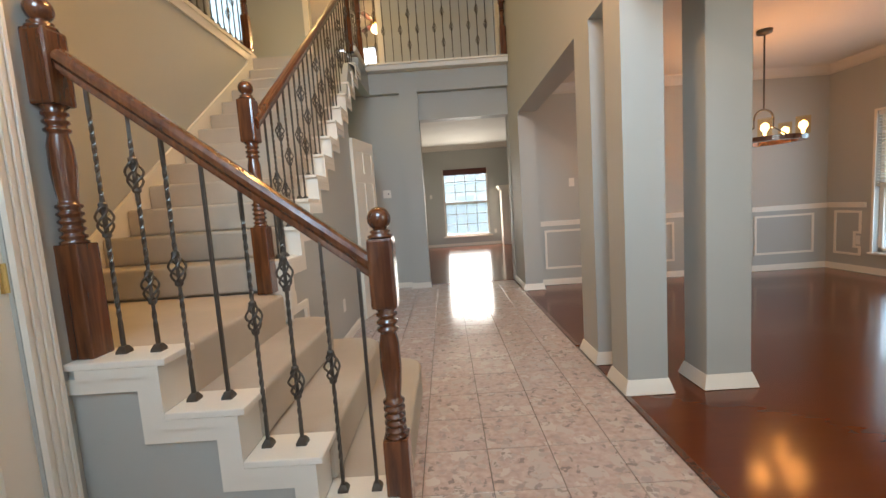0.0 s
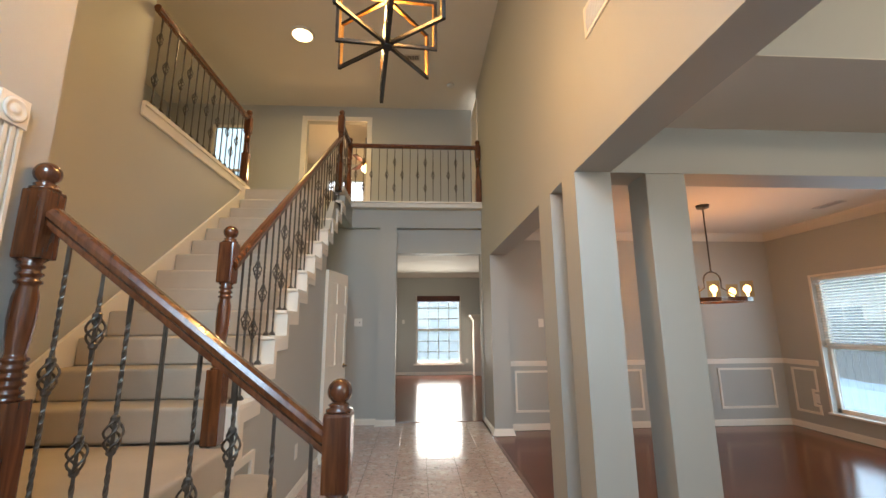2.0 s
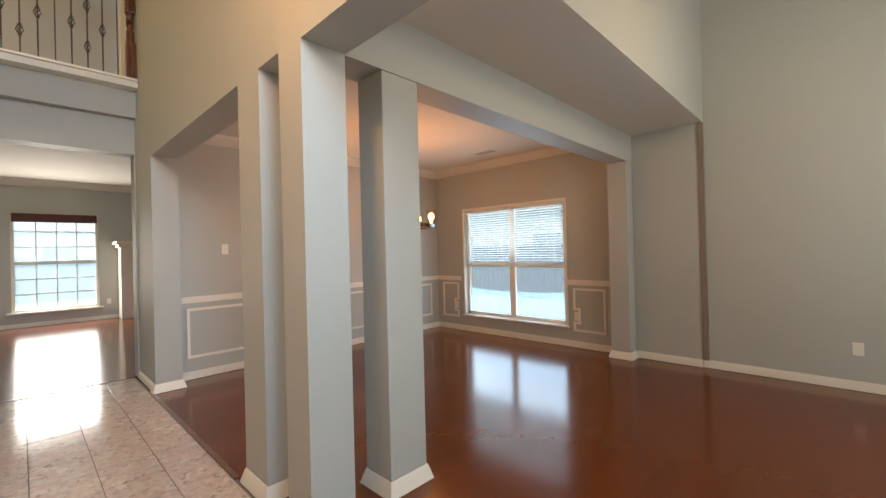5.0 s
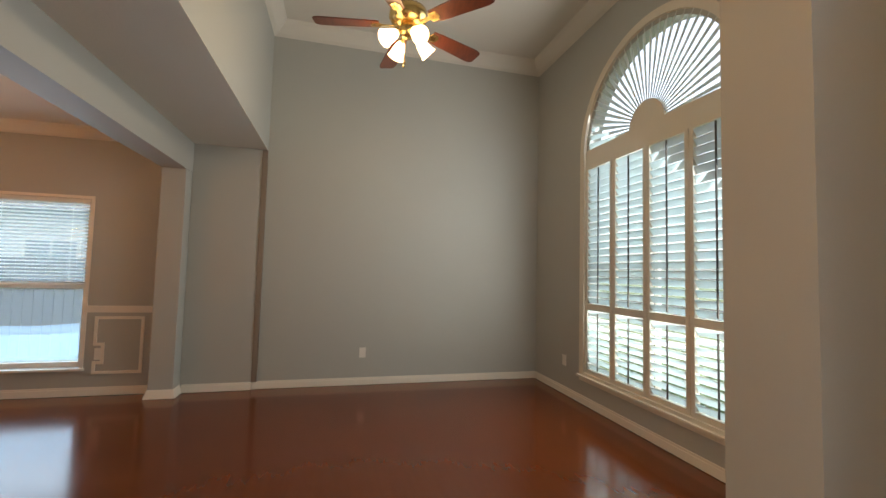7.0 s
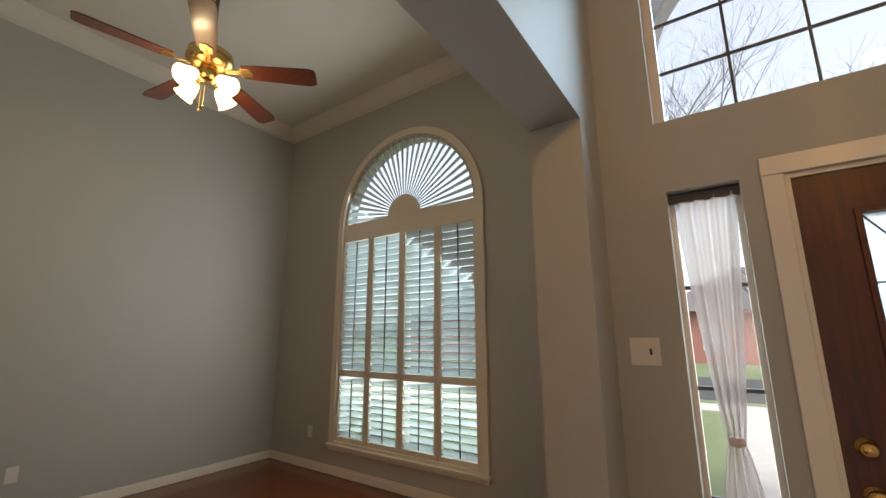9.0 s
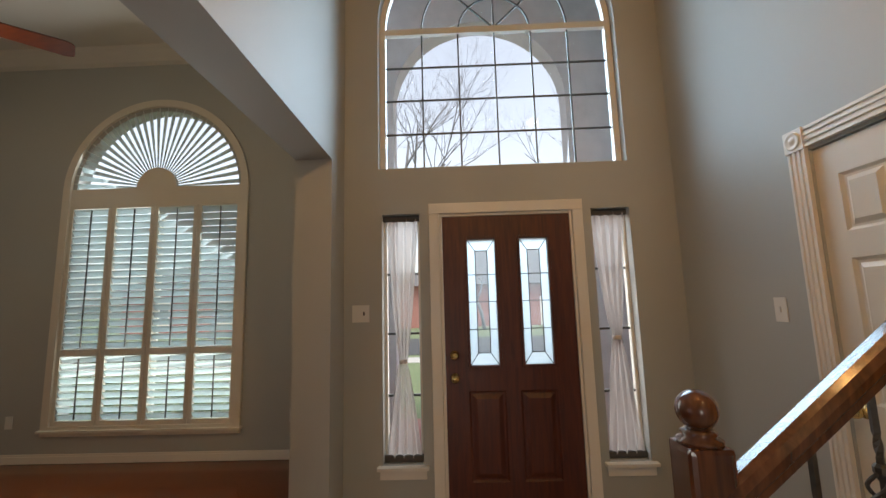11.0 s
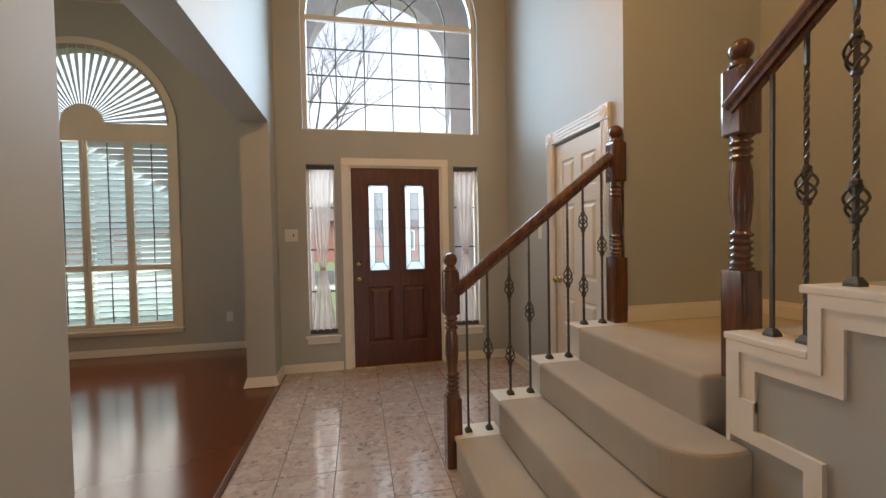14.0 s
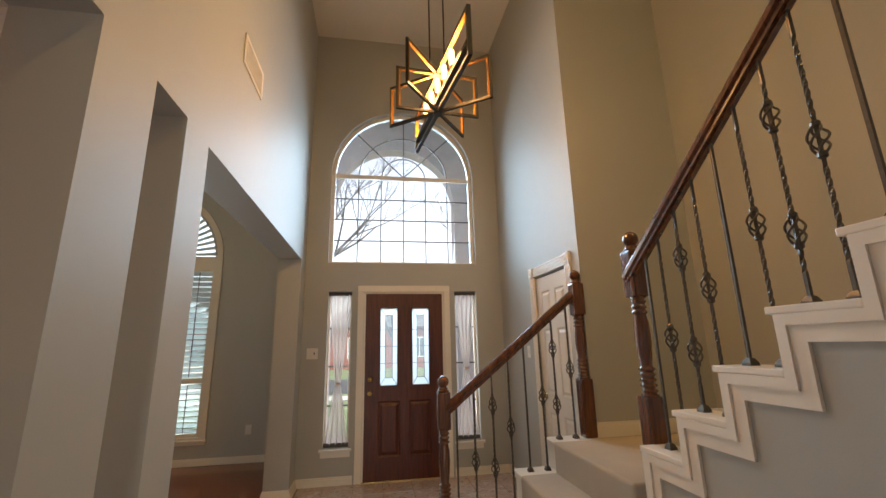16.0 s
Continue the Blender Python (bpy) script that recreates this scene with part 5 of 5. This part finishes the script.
def grille(at, m, w, h, label, slats, mat):
    g = thing("air_vent", label, "vent", "air vents", at)
    g.matrix_basis = m
    part("frame", boxes((-w / 2, w / 2, -h / 2, -h / 2 + 0.022, 0, 0.008), (-w / 2, w / 2, h / 2 - 0.022, h / 2, 0, 0.008), (-w / 2, -w / 2 + 0.022, -h / 2 + 0.022, h / 2 - 0.022, 0, 0.008), (w / 2 - 0.022, w / 2, -h / 2 + 0.022, h / 2 - 0.022, 0, 0.008)), mat, g)
    part("backing", boxes((-w / 2 + 0.022, w / 2 - 0.022, -h / 2 + 0.022, h / 2 - 0.022, 0.0005, 0.002)), DARKSLOT, g)
    for i in range(slats):
        x = -w / 2 + 0.022 + (w - 0.044) * (i + 0.5) / slats
        part("slat", boxes((x - 0.004, x + 0.004, -h / 2 + 0.022, h / 2 - 0.022, 0.002, 0.009)), mat, g)


VENTM = material("painted_vent", (0.55, 0.50, 0.45), 0.5)
grille((0, 0, 0), pose(XE, 2.44, 3.19, 0, -90, 0) @ pose(0, 0, 0, 0, 0, 90), 0.40, 0.20, "white wall return grille high in the foyer", 18, WHITE)
grille((0, 0, 0), pose(0.40, 6.2, CEIL_F, 180, 0, 0), 0.30, 0.15, "grey ceiling register above the gallery", 10, VENTM)
grille((0, 0, 0), pose(5.30, 4.81, CEIL_D, 180, 0, 90), 0.30, 0.12, "grey ceiling register in the dining room", 10, VENTM)
sd = thing("smoke_detector", "round white smoke detector on the ceiling", "detector", at=(1.08, 6.9, CEIL_F))
part("body", lathe(bmesh.new(), [(0.05, -0.035), (0.06, -0.02), (0.065, -0.001)], 20), PLASTIC, sd, "", True)

# ---- lamps ----
cl = thing("ceiling_light", "round flush ceiling light, lit warm", "ceiling light", at=(-1.12, 5.755, CEIL_F))
part("trim_ring", lathe(bmesh.new(), [(0.15, -0.03), (0.165, -0.02), (0.17, -0.001)], 28), WHITE, cl, "", True)
part("diffuser", lathe(bmesh.new(), [(0.02, -0.055), (0.09, -0.05), (0.135, -0.032), (0.14, -0.022)], 28), LAMPGLASS, cl, "", True)

# foyer chandelier: frames of black bar, gold inside, round a row of five bulbs
FC = Vector((0.355, 2.525, 0))
fc = thing("foyer_chandelier", "black and gold open-frame chandelier with five glowing bulbs", "chandelier", at=FC)
ZA, ZB = 2.92, 3.21


def open_frame(r, ang, wide=0.018):
    dx, dy = math.cos(radians(ang)), math.sin(radians(ang))
    w = wide
    f = part("frame", bar(bar(bar(bmesh.new(), (dx * 0.02, dy * 0.02, ZA), (dx * r, dy * r, ZA), w, w), (dx * r, dy * r, ZA - w / 2), (dx * r, dy * r, ZB + w / 2), w, w), (dx * 0.02, dy * 0.02, ZB), (dx * r, dy * r, ZB), w, w), BLACKM, fc)
    k = r - w / 2 - 0.003
    bm = bar(bar(bmesh.new(), (dx * k, dy * k, ZA + w / 2), (dx * k, dy * k, ZB - w / 2), w * 0.9, 0.004), (dx * 0.03, dy * 0.03, ZB - w / 2 - 0.002), (dx * k, dy * k, ZB - w / 2 - 0.002), w * 0.9, 0.003)
    part("gold_lining", bm, GOLDM, f, "gold inner face")


AX = 97.9
for r, a in ((0.58, AX), (0.58, AX + 180), (0.37, 52), (0.37, 144), (0.37, 232), (0.37, 324), (0.27, 5), (0.27, 185)):
    open_frame(r, a, 0.024 if r > 0.4 else 0.018)
part("hub", lathe(bmesh.new(), [(0.03, ZA - 0.02), (0.035, ZA), (0.03, ZA + 0.02)], 16), BLACKM, fc)
part("hub", lathe(bmesh.new(), [(0.03, ZB - 0.02), (0.035, ZB), (0.03, ZB + 0.02)], 16), BLACKM, fc)
ux, uy = math.cos(radians(AX)), math.sin(radians(AX))
part("bulb_bar", bar(bmesh.new(), (-ux * 0.57, -uy * 0.57, 3.00), (ux * 0.57, uy * 0.57, 3.00), 0.03, 0.03), BLACKM, fc)
for i in range(5):
    s = (i - 2) * 0.146
    bx, by = ux * s, uy * s
    part("socket", lathe(bmesh.new(), [(0.016, 3.015), (0.018, 3.05), (0.014, 3.06)], 12, bx, by), GOLDM, fc)
    part("bulb", lathe(bmesh.new(), [(0.012, 3.06), (0.017, 3.08), (0.018, 3.12), (0.014, 3.16), (0.004, 3.175)], 12, bx, by), BULB, fc, "glowing tubular bulb", True)
    bulb_lamp("chandelier_lamp", FC.x + bx, FC.y + by, 3.12, 7.0, (1.0, 0.51, 0.16), 0.05)
for dx in (-0.05, 0.05):
    part("hanging_rod", lathe(bmesh.new(), [(0.005, ZB), (0.005, CEIL_F - 0.03)], 8, dx, 0), BLACKM, fc)
part("canopy", lathe(bmesh.new(), [(0.075, CEIL_F - 0.03), (0.075, CEIL_F - 0.001)], 24), BLACKM, fc, "", True)

# dining chandelier: wooden ring with glass cylinders
DC = (3.83, 4.90, 0)
dc = thing("dining_chandelier", "bronze and wood ring chandelier with glass cylinder shades, lit", "chandelier", at=DC)
RC, RR = 1.66, 0.33
bm = bmesh.new()
for i in range(40):
    a, b = 2 * math.pi * i / 40, 2 * math.pi * (i + 1) / 40
    q = [(RR - 0.05) * math.cos(a), (RR - 0.05) * math.sin(a)], [(RR + 0.02) * math.cos(a), (RR + 0.02) * math.sin(a)], [(RR + 0.02) * math.cos(b), (RR + 0.02) * math.sin(b)], [(RR - 0.05) * math.cos(b), (RR - 0.05) * math.sin(b)]
    prism(bm, [tuple(p) for p in q], "z", RC - 0.025, RC + 0.02)
part("ring", bm, CHERRY, dc, "brown wooden ring")
bm = bmesh.new()
sweep(bm, [(0.10 * math.cos(math.pi * i / 16), 0, 1.88 + 0.10 * math.sin(math.pi * i / 16)) for i in range(17)], 0.009, 8)
sweep(bm, [(-0.10, 0, 1.88), (-0.10, 0, 1.80), (-RR + 0.02, 0, RC + 0.02)], 0.008, 8)
sweep(bm, [(0.10, 0, 1.88), (0.10, 0, 1.80), (RR - 0.02, 0, RC + 0.02)], 0.008, 8)
part("hoop", bm, IRON, dc, "dark bronze hoop", True)
part("rod", lathe(bmesh.new(), [(0.008, 1.97), (0.008, CEIL_D - 0.03)], 10), IRON, dc)
part("canopy", lathe(bmesh.new(), [(0.02, CEIL_D - 0.05), (0.065, CEIL_D - 0.035), (0.07, CEIL_D - 0.001)], 24), IRON, dc, "", True)
AMBER = glass("amber_glass", (1.0, 0.93, 0.80), 0.05)
for i in range(5):
    a = 2 * math.pi * (i + 0.25) / 5
    x, y = (RR - 0.015) * math.cos(a), (RR - 0.015) * math.sin(a)
    sh = part("shade", lathe(bmesh.new(), [(0.055, RC + 0.021), (0.058, RC + 0.03), (0.058, RC + 0.19), (0.055, RC + 0.19), (0.055, RC + 0.03)], 20, x, y), AMBER, dc, "clear amber glass cylinder", True)
    sh.visible_shadow = False
    part("bulb", lathe(bmesh.new(), [(0.012, RC + 0.03), (0.014, RC + 0.06), (0.036, RC + 0.095), (0.032, RC + 0.13), (0.005, RC + 0.15)], 14, x, y), BULB, dc, "glowing bulb", True)
    bulb_lamp("dining_lamp", DC[0] + x, DC[1] + y, RC + 0.165, 1.9, (1.0, 0.40, 0.12), 0.03)

# ceiling fan with light kit
FX, FY = 3.60, 0.97
fan = thing("ceiling_fan", "brass ceiling fan with five reddish wooden blades and lit glass shades", "ceiling fan", at=(FX, FY, 0))
HZ = 3.10
part("downrod", lathe(bmesh.new(), [(0.013, HZ + 0.10), (0.013, CEIL_L - 0.05)], 12), IRON, fan)
part("canopy", lathe(bmesh.new(), [(0.03, CEIL_L - 0.07), (0.07, CEIL_L - 0.04), (0.075, CEIL_L - 0.001)], 24), BRASS, fan, "", True)
part("motor", lathe(bmesh.new(), [(0.05, HZ - 0.03), (0.11, HZ - 0.02), (0.135, HZ + 0.02), (0.13, HZ + 0.07), (0.07, HZ + 0.10), (0.02, HZ + 0.12)], 28), BRASS, fan, "brass motor housing", True)
part("switch_housing", lathe(bmesh.new(), [(0.03, HZ - 0.12), (0.055, HZ - 0.10), (0.06, HZ - 0.05), (0.045, HZ - 0.03)], 24), BRASS, fan, "", True)
for i in range(5):
    a = 7 + 72 * i
    M = pose(0, 0, HZ - 0.032, 0, 0, a)
    bm = bmesh.new()
    out = [(0.20, -0.050), (0.28, -0.058), (0.60, -0.070), (0.635, -0.062), (0.65, -0.045), (0.65, 0.045), (0.635, 0.062), (0.60, 0.070), (0.28, 0.058), (0.20, 0.050)]
    prism(bm, out, "z", -0.004, 0.004)
    bmesh.ops.transform(bm, matrix=M @ pose(0, 0, 0, -12, 0, 0), verts=bm.verts)
    bl = part("blade", bm, BLADEWOOD, fan)
    bm = boxes((0.10, 0.26, -0.016, 0.016, -0.010, -0.0045), (0.19, 0.25, -0.035, 0.035, -0.010, -0.0045), bevel=0.002)
    bmesh.ops.transform(bm, matrix=M @ pose(0, 0, 0, -12, 0, 0), verts=bm.verts)
    part("blade_bracket", bm, BRASS, bl, "brass blade bracket")
for i in range(4):
    a = radians(20 + 90 * i)
    M = pose(0.055 * math.cos(a), 0.055 * math.sin(a), HZ - 0.09, 0, 0, math.degrees(a)) @ pose(0, 0, 0, 0, 128, 0)
    bm = sweep(bmesh.new(), [(0, 0, -0.01), (0, 0, 0.05)], 0.012, 10)
    bmesh.ops.transform(bm, matrix=M, verts=bm.verts)
    arm = part("lamp_arm", bm, BRASS, fan, "", True)
    bm = lathe(bmesh.new(), [(0.022, 0.04), (0.035, 0.06), (0.046, 0.10), (0.052, 0.14), (0.062, 0.155), (0.059, 0.155), (0.048, 0.135), (0.030, 0.07), (0.015, 0.05)], 18)
    bmesh.ops.transform(bm, matrix=M, verts=bm.verts)
    s = part("lamp_shade", bm, LAMPGLASS, arm, "lit frosted tulip glass", True)
    s.visible_shadow = False
    p = M @ Vector((0, 0, 0.17))
    bulb_lamp("fan_lamp", FX + p.x, FY + p.y, p.z, 1.0, (1.0, 0.74, 0.40), 0.04)
for x in (-0.02, 0.03):
    bm = sweep(bmesh.new(), [(x, 0.02, HZ - 0.11), (x, 0.02, HZ - 0.30)], 0.0015, 5)
    lathe(bm, [(0.003, HZ - 0.325), (0.008, HZ - 0.315), (0.003, HZ - 0.30)], 8, x, 0.02)
    part("pull_chain", bm, BRASS, fan)

# upstairs room lamp seen through the doorway
ul = thing("bedroom_fan_light", "small red-brown fan light in the upstairs room, lit", "ceiling fan", at=(-0.62, 9.0, 0))
part("rod", lathe(bmesh.new(), [(0.012, 4.95), (0.012, CEIL_F - 0.001)], 8), IRON, ul)
part("motor", lathe(bmesh.new(), [(0.05, 4.86), (0.10, 4.89), (0.09, 4.96), (0.02, 4.98)], 20), BRASS, ul, "", True)
for a in (10, 130, 250):
    bm = boxes((0.08, 0.5, -0.06, 0.06, 4.90, 4.908))
    bmesh.ops.transform(bm, matrix=pose(0, 0, 0, 0, 0, a), verts=bm.verts)
    part("blade", bm, BLADEWOOD, ul)
part("lamp_shade", lathe(bmesh.new(), [(0.03, 4.70), (0.08, 4.74), (0.09, 4.80), (0.05, 4.86)], 18), LAMPGLASS, ul, "", True)
bulb_lamp("bedroom_lamp", -0.62, 9.0, 4.62, 14, WARM, 0.08)
area_lamp("gallery_lamp", look((-1.12, 5.755, CEIL_F - 0.075), (-1.12, 5.765, 0)), 0.24, 0.24, 13, (1.0, 0.68, 0.26))

# ---- threshold strips between tile and wood ----
structure("floor_edge_strip", boxes((XE - 0.045, XE - 0.012, 0.345, 2.925, -0.004, 0.009), (XE - 0.045, XE - 0.012, 3.84, 6.12, -0.004, 0.009), bevel=0.003), CHERRY, "dark wooden edge strip between tile and laminate", "trim")
structure("floor_edge_strip_hall", boxes((0.15, XE - 0.03, 6.985, 7.02, -0.004, 0.008), bevel=0.003), CHERRY, "dark wooden edge strip at the hall's end", "trim")

# ---- outdoors ----
structure("ground", boxes((-400, 400, -400, 400, -0.5, -0.35)), GRASS, "green lawn reaching the horizon", "ground")
structure("road", boxes((-200, 200, -19, -12, -0.36, -0.335)), ASPHALT, "grey street beyond the lawn", "road")
structure("pavement", boxes((-200, 200, -11.2, -10.0, -0.36, -0.33), (-0.4, 1.2, -10.0, -2.6, -0.36, -0.331)), CONCRETE, "pale concrete walk to the street", "pavement")
structure("porch_floor", boxes((-1.4, 1.62, -2.6, -0.15, -0.34, -0.03)), BRICKM, "red brick porch floor", "pavement")
structure("porch_wall", wall_slab("x", -1.75, -1.50, -1.6, 1.62, -0.3, 5.7, [(-0.55, 1.39, -0.3, 3.68, True)]), STONEP, "pinkish porch wall with a tall arch", "wall")
structure("porch_sides", boxes((-1.6, -1.4, -1.5, -0.16, -0.3, 5.7)), STONEP, "pinkish porch side walls", "wall")
structure("porch_roof", boxes((-1.7, 1.7, -1.8, -0.16, 5.7, 5.8)), ROOFM, "porch roof", "roof")
structure("roof", boxes((-4.3, 6.1, -0.2, 7.95, 5.65, 5.8), (-2.75, 0.9, 7.95, 10.7, 5.65, 5.8)), ROOFM, "flat covering above the house", "roof")


def house(x, y, w, d, wall_mat, label, turn=0):
    h = thing("house", label, "house", "houses along the street", (x, y, -0.35))
    h.matrix_basis = pose(x, y, -0.35, 0, 0, turn)
    wl = part("wall", boxes((-w / 2, w / 2, 0, d, 0, 3.2)), wall_mat, h)
    bm = bmesh.new()
    e = 0.5
    pts = [(-w / 2 - e, -e, 3.2), (w / 2 + e, -e, 3.2), (w / 2 + e, d + e, 3.2), (-w / 2 - e, d + e, 3.2), (-w / 2 + d / 2, d / 2, 6.4), (w / 2 - d / 2, d / 2, 6.4)]
    v = [bm.verts.new(p) for p in pts]
    for q in ((3, 2, 1, 0), (0, 1, 5, 4), (2, 3, 4, 5), (1, 2, 5), (3, 0, 4)):
        bm.faces.new([v[i] for i in q])
    part("roof", bm, ROOFM, h)
    for i in range(3):
        cx = -w / 2 + w * (i + 0.6) / 3.2
        wn_ = part("window", boxes((cx - 0.7, cx + 0.7, -0.06, -0.002, 0.8, 2.4)), WHITE, h)
        part("pane", boxes((cx - 0.62, cx - 0.03, -0.075, -0.061, 0.88, 2.32), (cx + 0.03, cx + 0.62, -0.075, -0.061, 0.88, 2.32)), HOUSEPANE, wn_)
    part("garage_door", boxes((w / 2 - 5.2, w / 2 - 0.6, -0.07, -0.003, 0, 2.2)), WHITE, h)
    return h


house(-3, -29, 16, 9, BRICKM, "red brick house across the street", 180)
house(17, -26, 15, 9, BRICKM, "red brick house across the street with a white garage door", 180)
house(-23, -27, 15, 9, BRICKM, "red brick house farther along the street", 180)
house(15.2, 9.5, 14, 8, SIDING, "pale neighbouring house beyond the fence", -90)
house(2, 30, 18, 9, SIDING, "pale house behind the back garden")


def fence(x0, y0, x1, y1, label):
    f = thing("fence", label, "fence", "garden fences")
    L = math.hypot(x1 - x0, y1 - y0)
    n = int(L / 0.15)
    me = None
    ang = math.degrees(math.atan2(y1 - y0, x1 - x0))
    for i in range(n):
        t = (i + 0.5) / n
        m = pose(x0 + (x1 - x0) * t, y0 + (y1 - y0) * t, -0.35, 0, 0, ang)
        if me is None:
            ob = part("board", boxes((-0.07, 0.07, -0.01, 0.01, 0.04, 1.8)), FENCEM, f)
            me = ob.data
        else:
            ob = new("board", me)
            ob.parent = f
        ob.matrix_basis = m
    bm = bar(bar(bmesh.new(), (x0, y0, 0.0), (x1, y1, 0.0), 0.04, 0.09), (x0, y0, 1.1), (x1, y1, 1.1), 0.04, 0.09)
    part("rail", bm, FENCEM, f)


fence(9.6, -2, 9.6, 13, "weathered wooden board fence beside the house")
fence(-6, 24, 9.6, 24, "weathered wooden board fence behind the garden")


def bare_tree(x, y, h, seed, label):
    rnd = random.Random(seed)
    t = thing("tree", label, "tree", "bare street trees", (x, y, -0.36))
    trunk, crown_bm = bmesh.new(), bmesh.new()
    count = [0]

    def grow(p, d, length, r, depth):
        if count[0] > 2600:
            return
        count[0] += 1
        pts, rad = [p], [r]
        q, dd = p.copy(), d.copy()
        for i in range(4):
            dd = (dd + Vector((rnd.uniform(-0.22, 0.22), rnd.uniform(-0.22, 0.22), rnd.uniform(-0.05, 0.14)))).normalized()
            q = q + dd * (length / 4)
            pts.append(q.copy())
            rad.append(r * (1 - 0.12 * (i + 1)))
        sweep(trunk if depth < 2 else crown_bm, pts, rad, 7 if depth < 2 else 4)
        if depth < 6:
            for _ in range(3 if depth < 5 else 2):
                s = rnd.uniform(0.55, 1.0)
                k = min(4, int(s * 4))
                nd = (dd + Vector((rnd.uniform(-0.9, 0.9), rnd.uniform(-0.9, 0.9), rnd.uniform(-0.25, 0.6)))).normalized()
                grow(pts[k], nd, length * rnd.uniform(0.6, 0.82), rad[k] * rnd.uniform(0.58, 0.76), depth + 1)
    grow(Vector((0, 0, 0)), Vector((rnd.uniform(-0.1, 0.1), rnd.uniform(-0.1, 0.1), 1)), h * 0.32, h * 0.010, 0)
    part("trunk", trunk, BARK, t, "", True)
    part("branches", crown_bm, BARK, t)


bare_tree(4.3, -10.0, 17, 3, "bare grey-brown tree on the front lawn")
bare_tree(-3.7, -11.0, 18, 8, "bare grey-brown tree on the front lawn")
bare_tree(-1.2, -25.0, 13, 5, "bare tree beyond the street")
bare_tree(9.0, -11.0, 11, 12, "bare tree on the front lawn")
bare_tree(4.5, 20, 9, 9, "bare tree in the back garden")

# ---- hedge outside the shuttered window ----
bm = bmesh.new()
rnd = random.Random(4)
for _ in range(2600):
    c = Vector((rnd.uniform(2.2, 5.6), rnd.gauss(-2.2, 0.25), -0.35 + abs(rnd.gauss(0.45, 0.28))))
    a = Vector((rnd.uniform(-1, 1), rnd.uniform(-1, 1), rnd.uniform(-1, 1))).normalized()
    b = a.cross(Vector((rnd.uniform(-1, 1), rnd.uniform(-1, 1), rnd.uniform(-1, 1)))).normalized()
    bm.faces.new([bm.verts.new(c + a * 0.045), bm.verts.new(c + b * 0.02), bm.verts.new(c - a * 0.045), bm.verts.new(c - b * 0.02)])
tagged(link("shrub", bm, material("shrub_leaves", (0.13, 0.18, 0.09), 0.7, scale=3, colour2=(0.20, 0.26, 0.13))), "low green shrub below the shuttered window", "shrub")

# ---- foyer floor tiles ----
tiles = thing("floor_foyer", "polished agglomerate marble tiles in mauve grey and cream", "floor", kind="structure")
T, G = 0.305, 0.004
meshes = {}
for i in range(-8, 8):
    for j in range(-4, 24):
        x0, x1 = 0.627 + i * T, 0.627 + (i + 1) * T
        y0, y1 = 0.96 + j * T, 0.96 + (j + 1) * T
        x0, x1, y0, y1 = max(x0, XW), min(x1, XE - 0.045), max(y0, 0.0), min(y1, 6.985)
        if x1 - x0 < 0.03 or y1 - y0 < 0.03 or (x1 < 0.02 and 2.0 < y0 and y1 < 3.0) or (x1 < -0.5 and y0 > 1.98 and y1 < 5.1):
            continue
        key = (round(x1 - x0, 3), round(y1 - y0, 3))
        if key not in meshes:
            w, h = key[0] / 2 - G / 2, key[1] / 2 - G / 2
            ob = part("tile", boxes((-w, w, -h, h, -0.0095, 0.0), bevel=0.0015), MARBLE, tiles)
            meshes[key] = ob.data
        else:
            ob = new("tile", meshes[key])
            ob.parent = tiles
        ob.location = ((x0 + x1) / 2, (y0 + y1) / 2, 0.0)
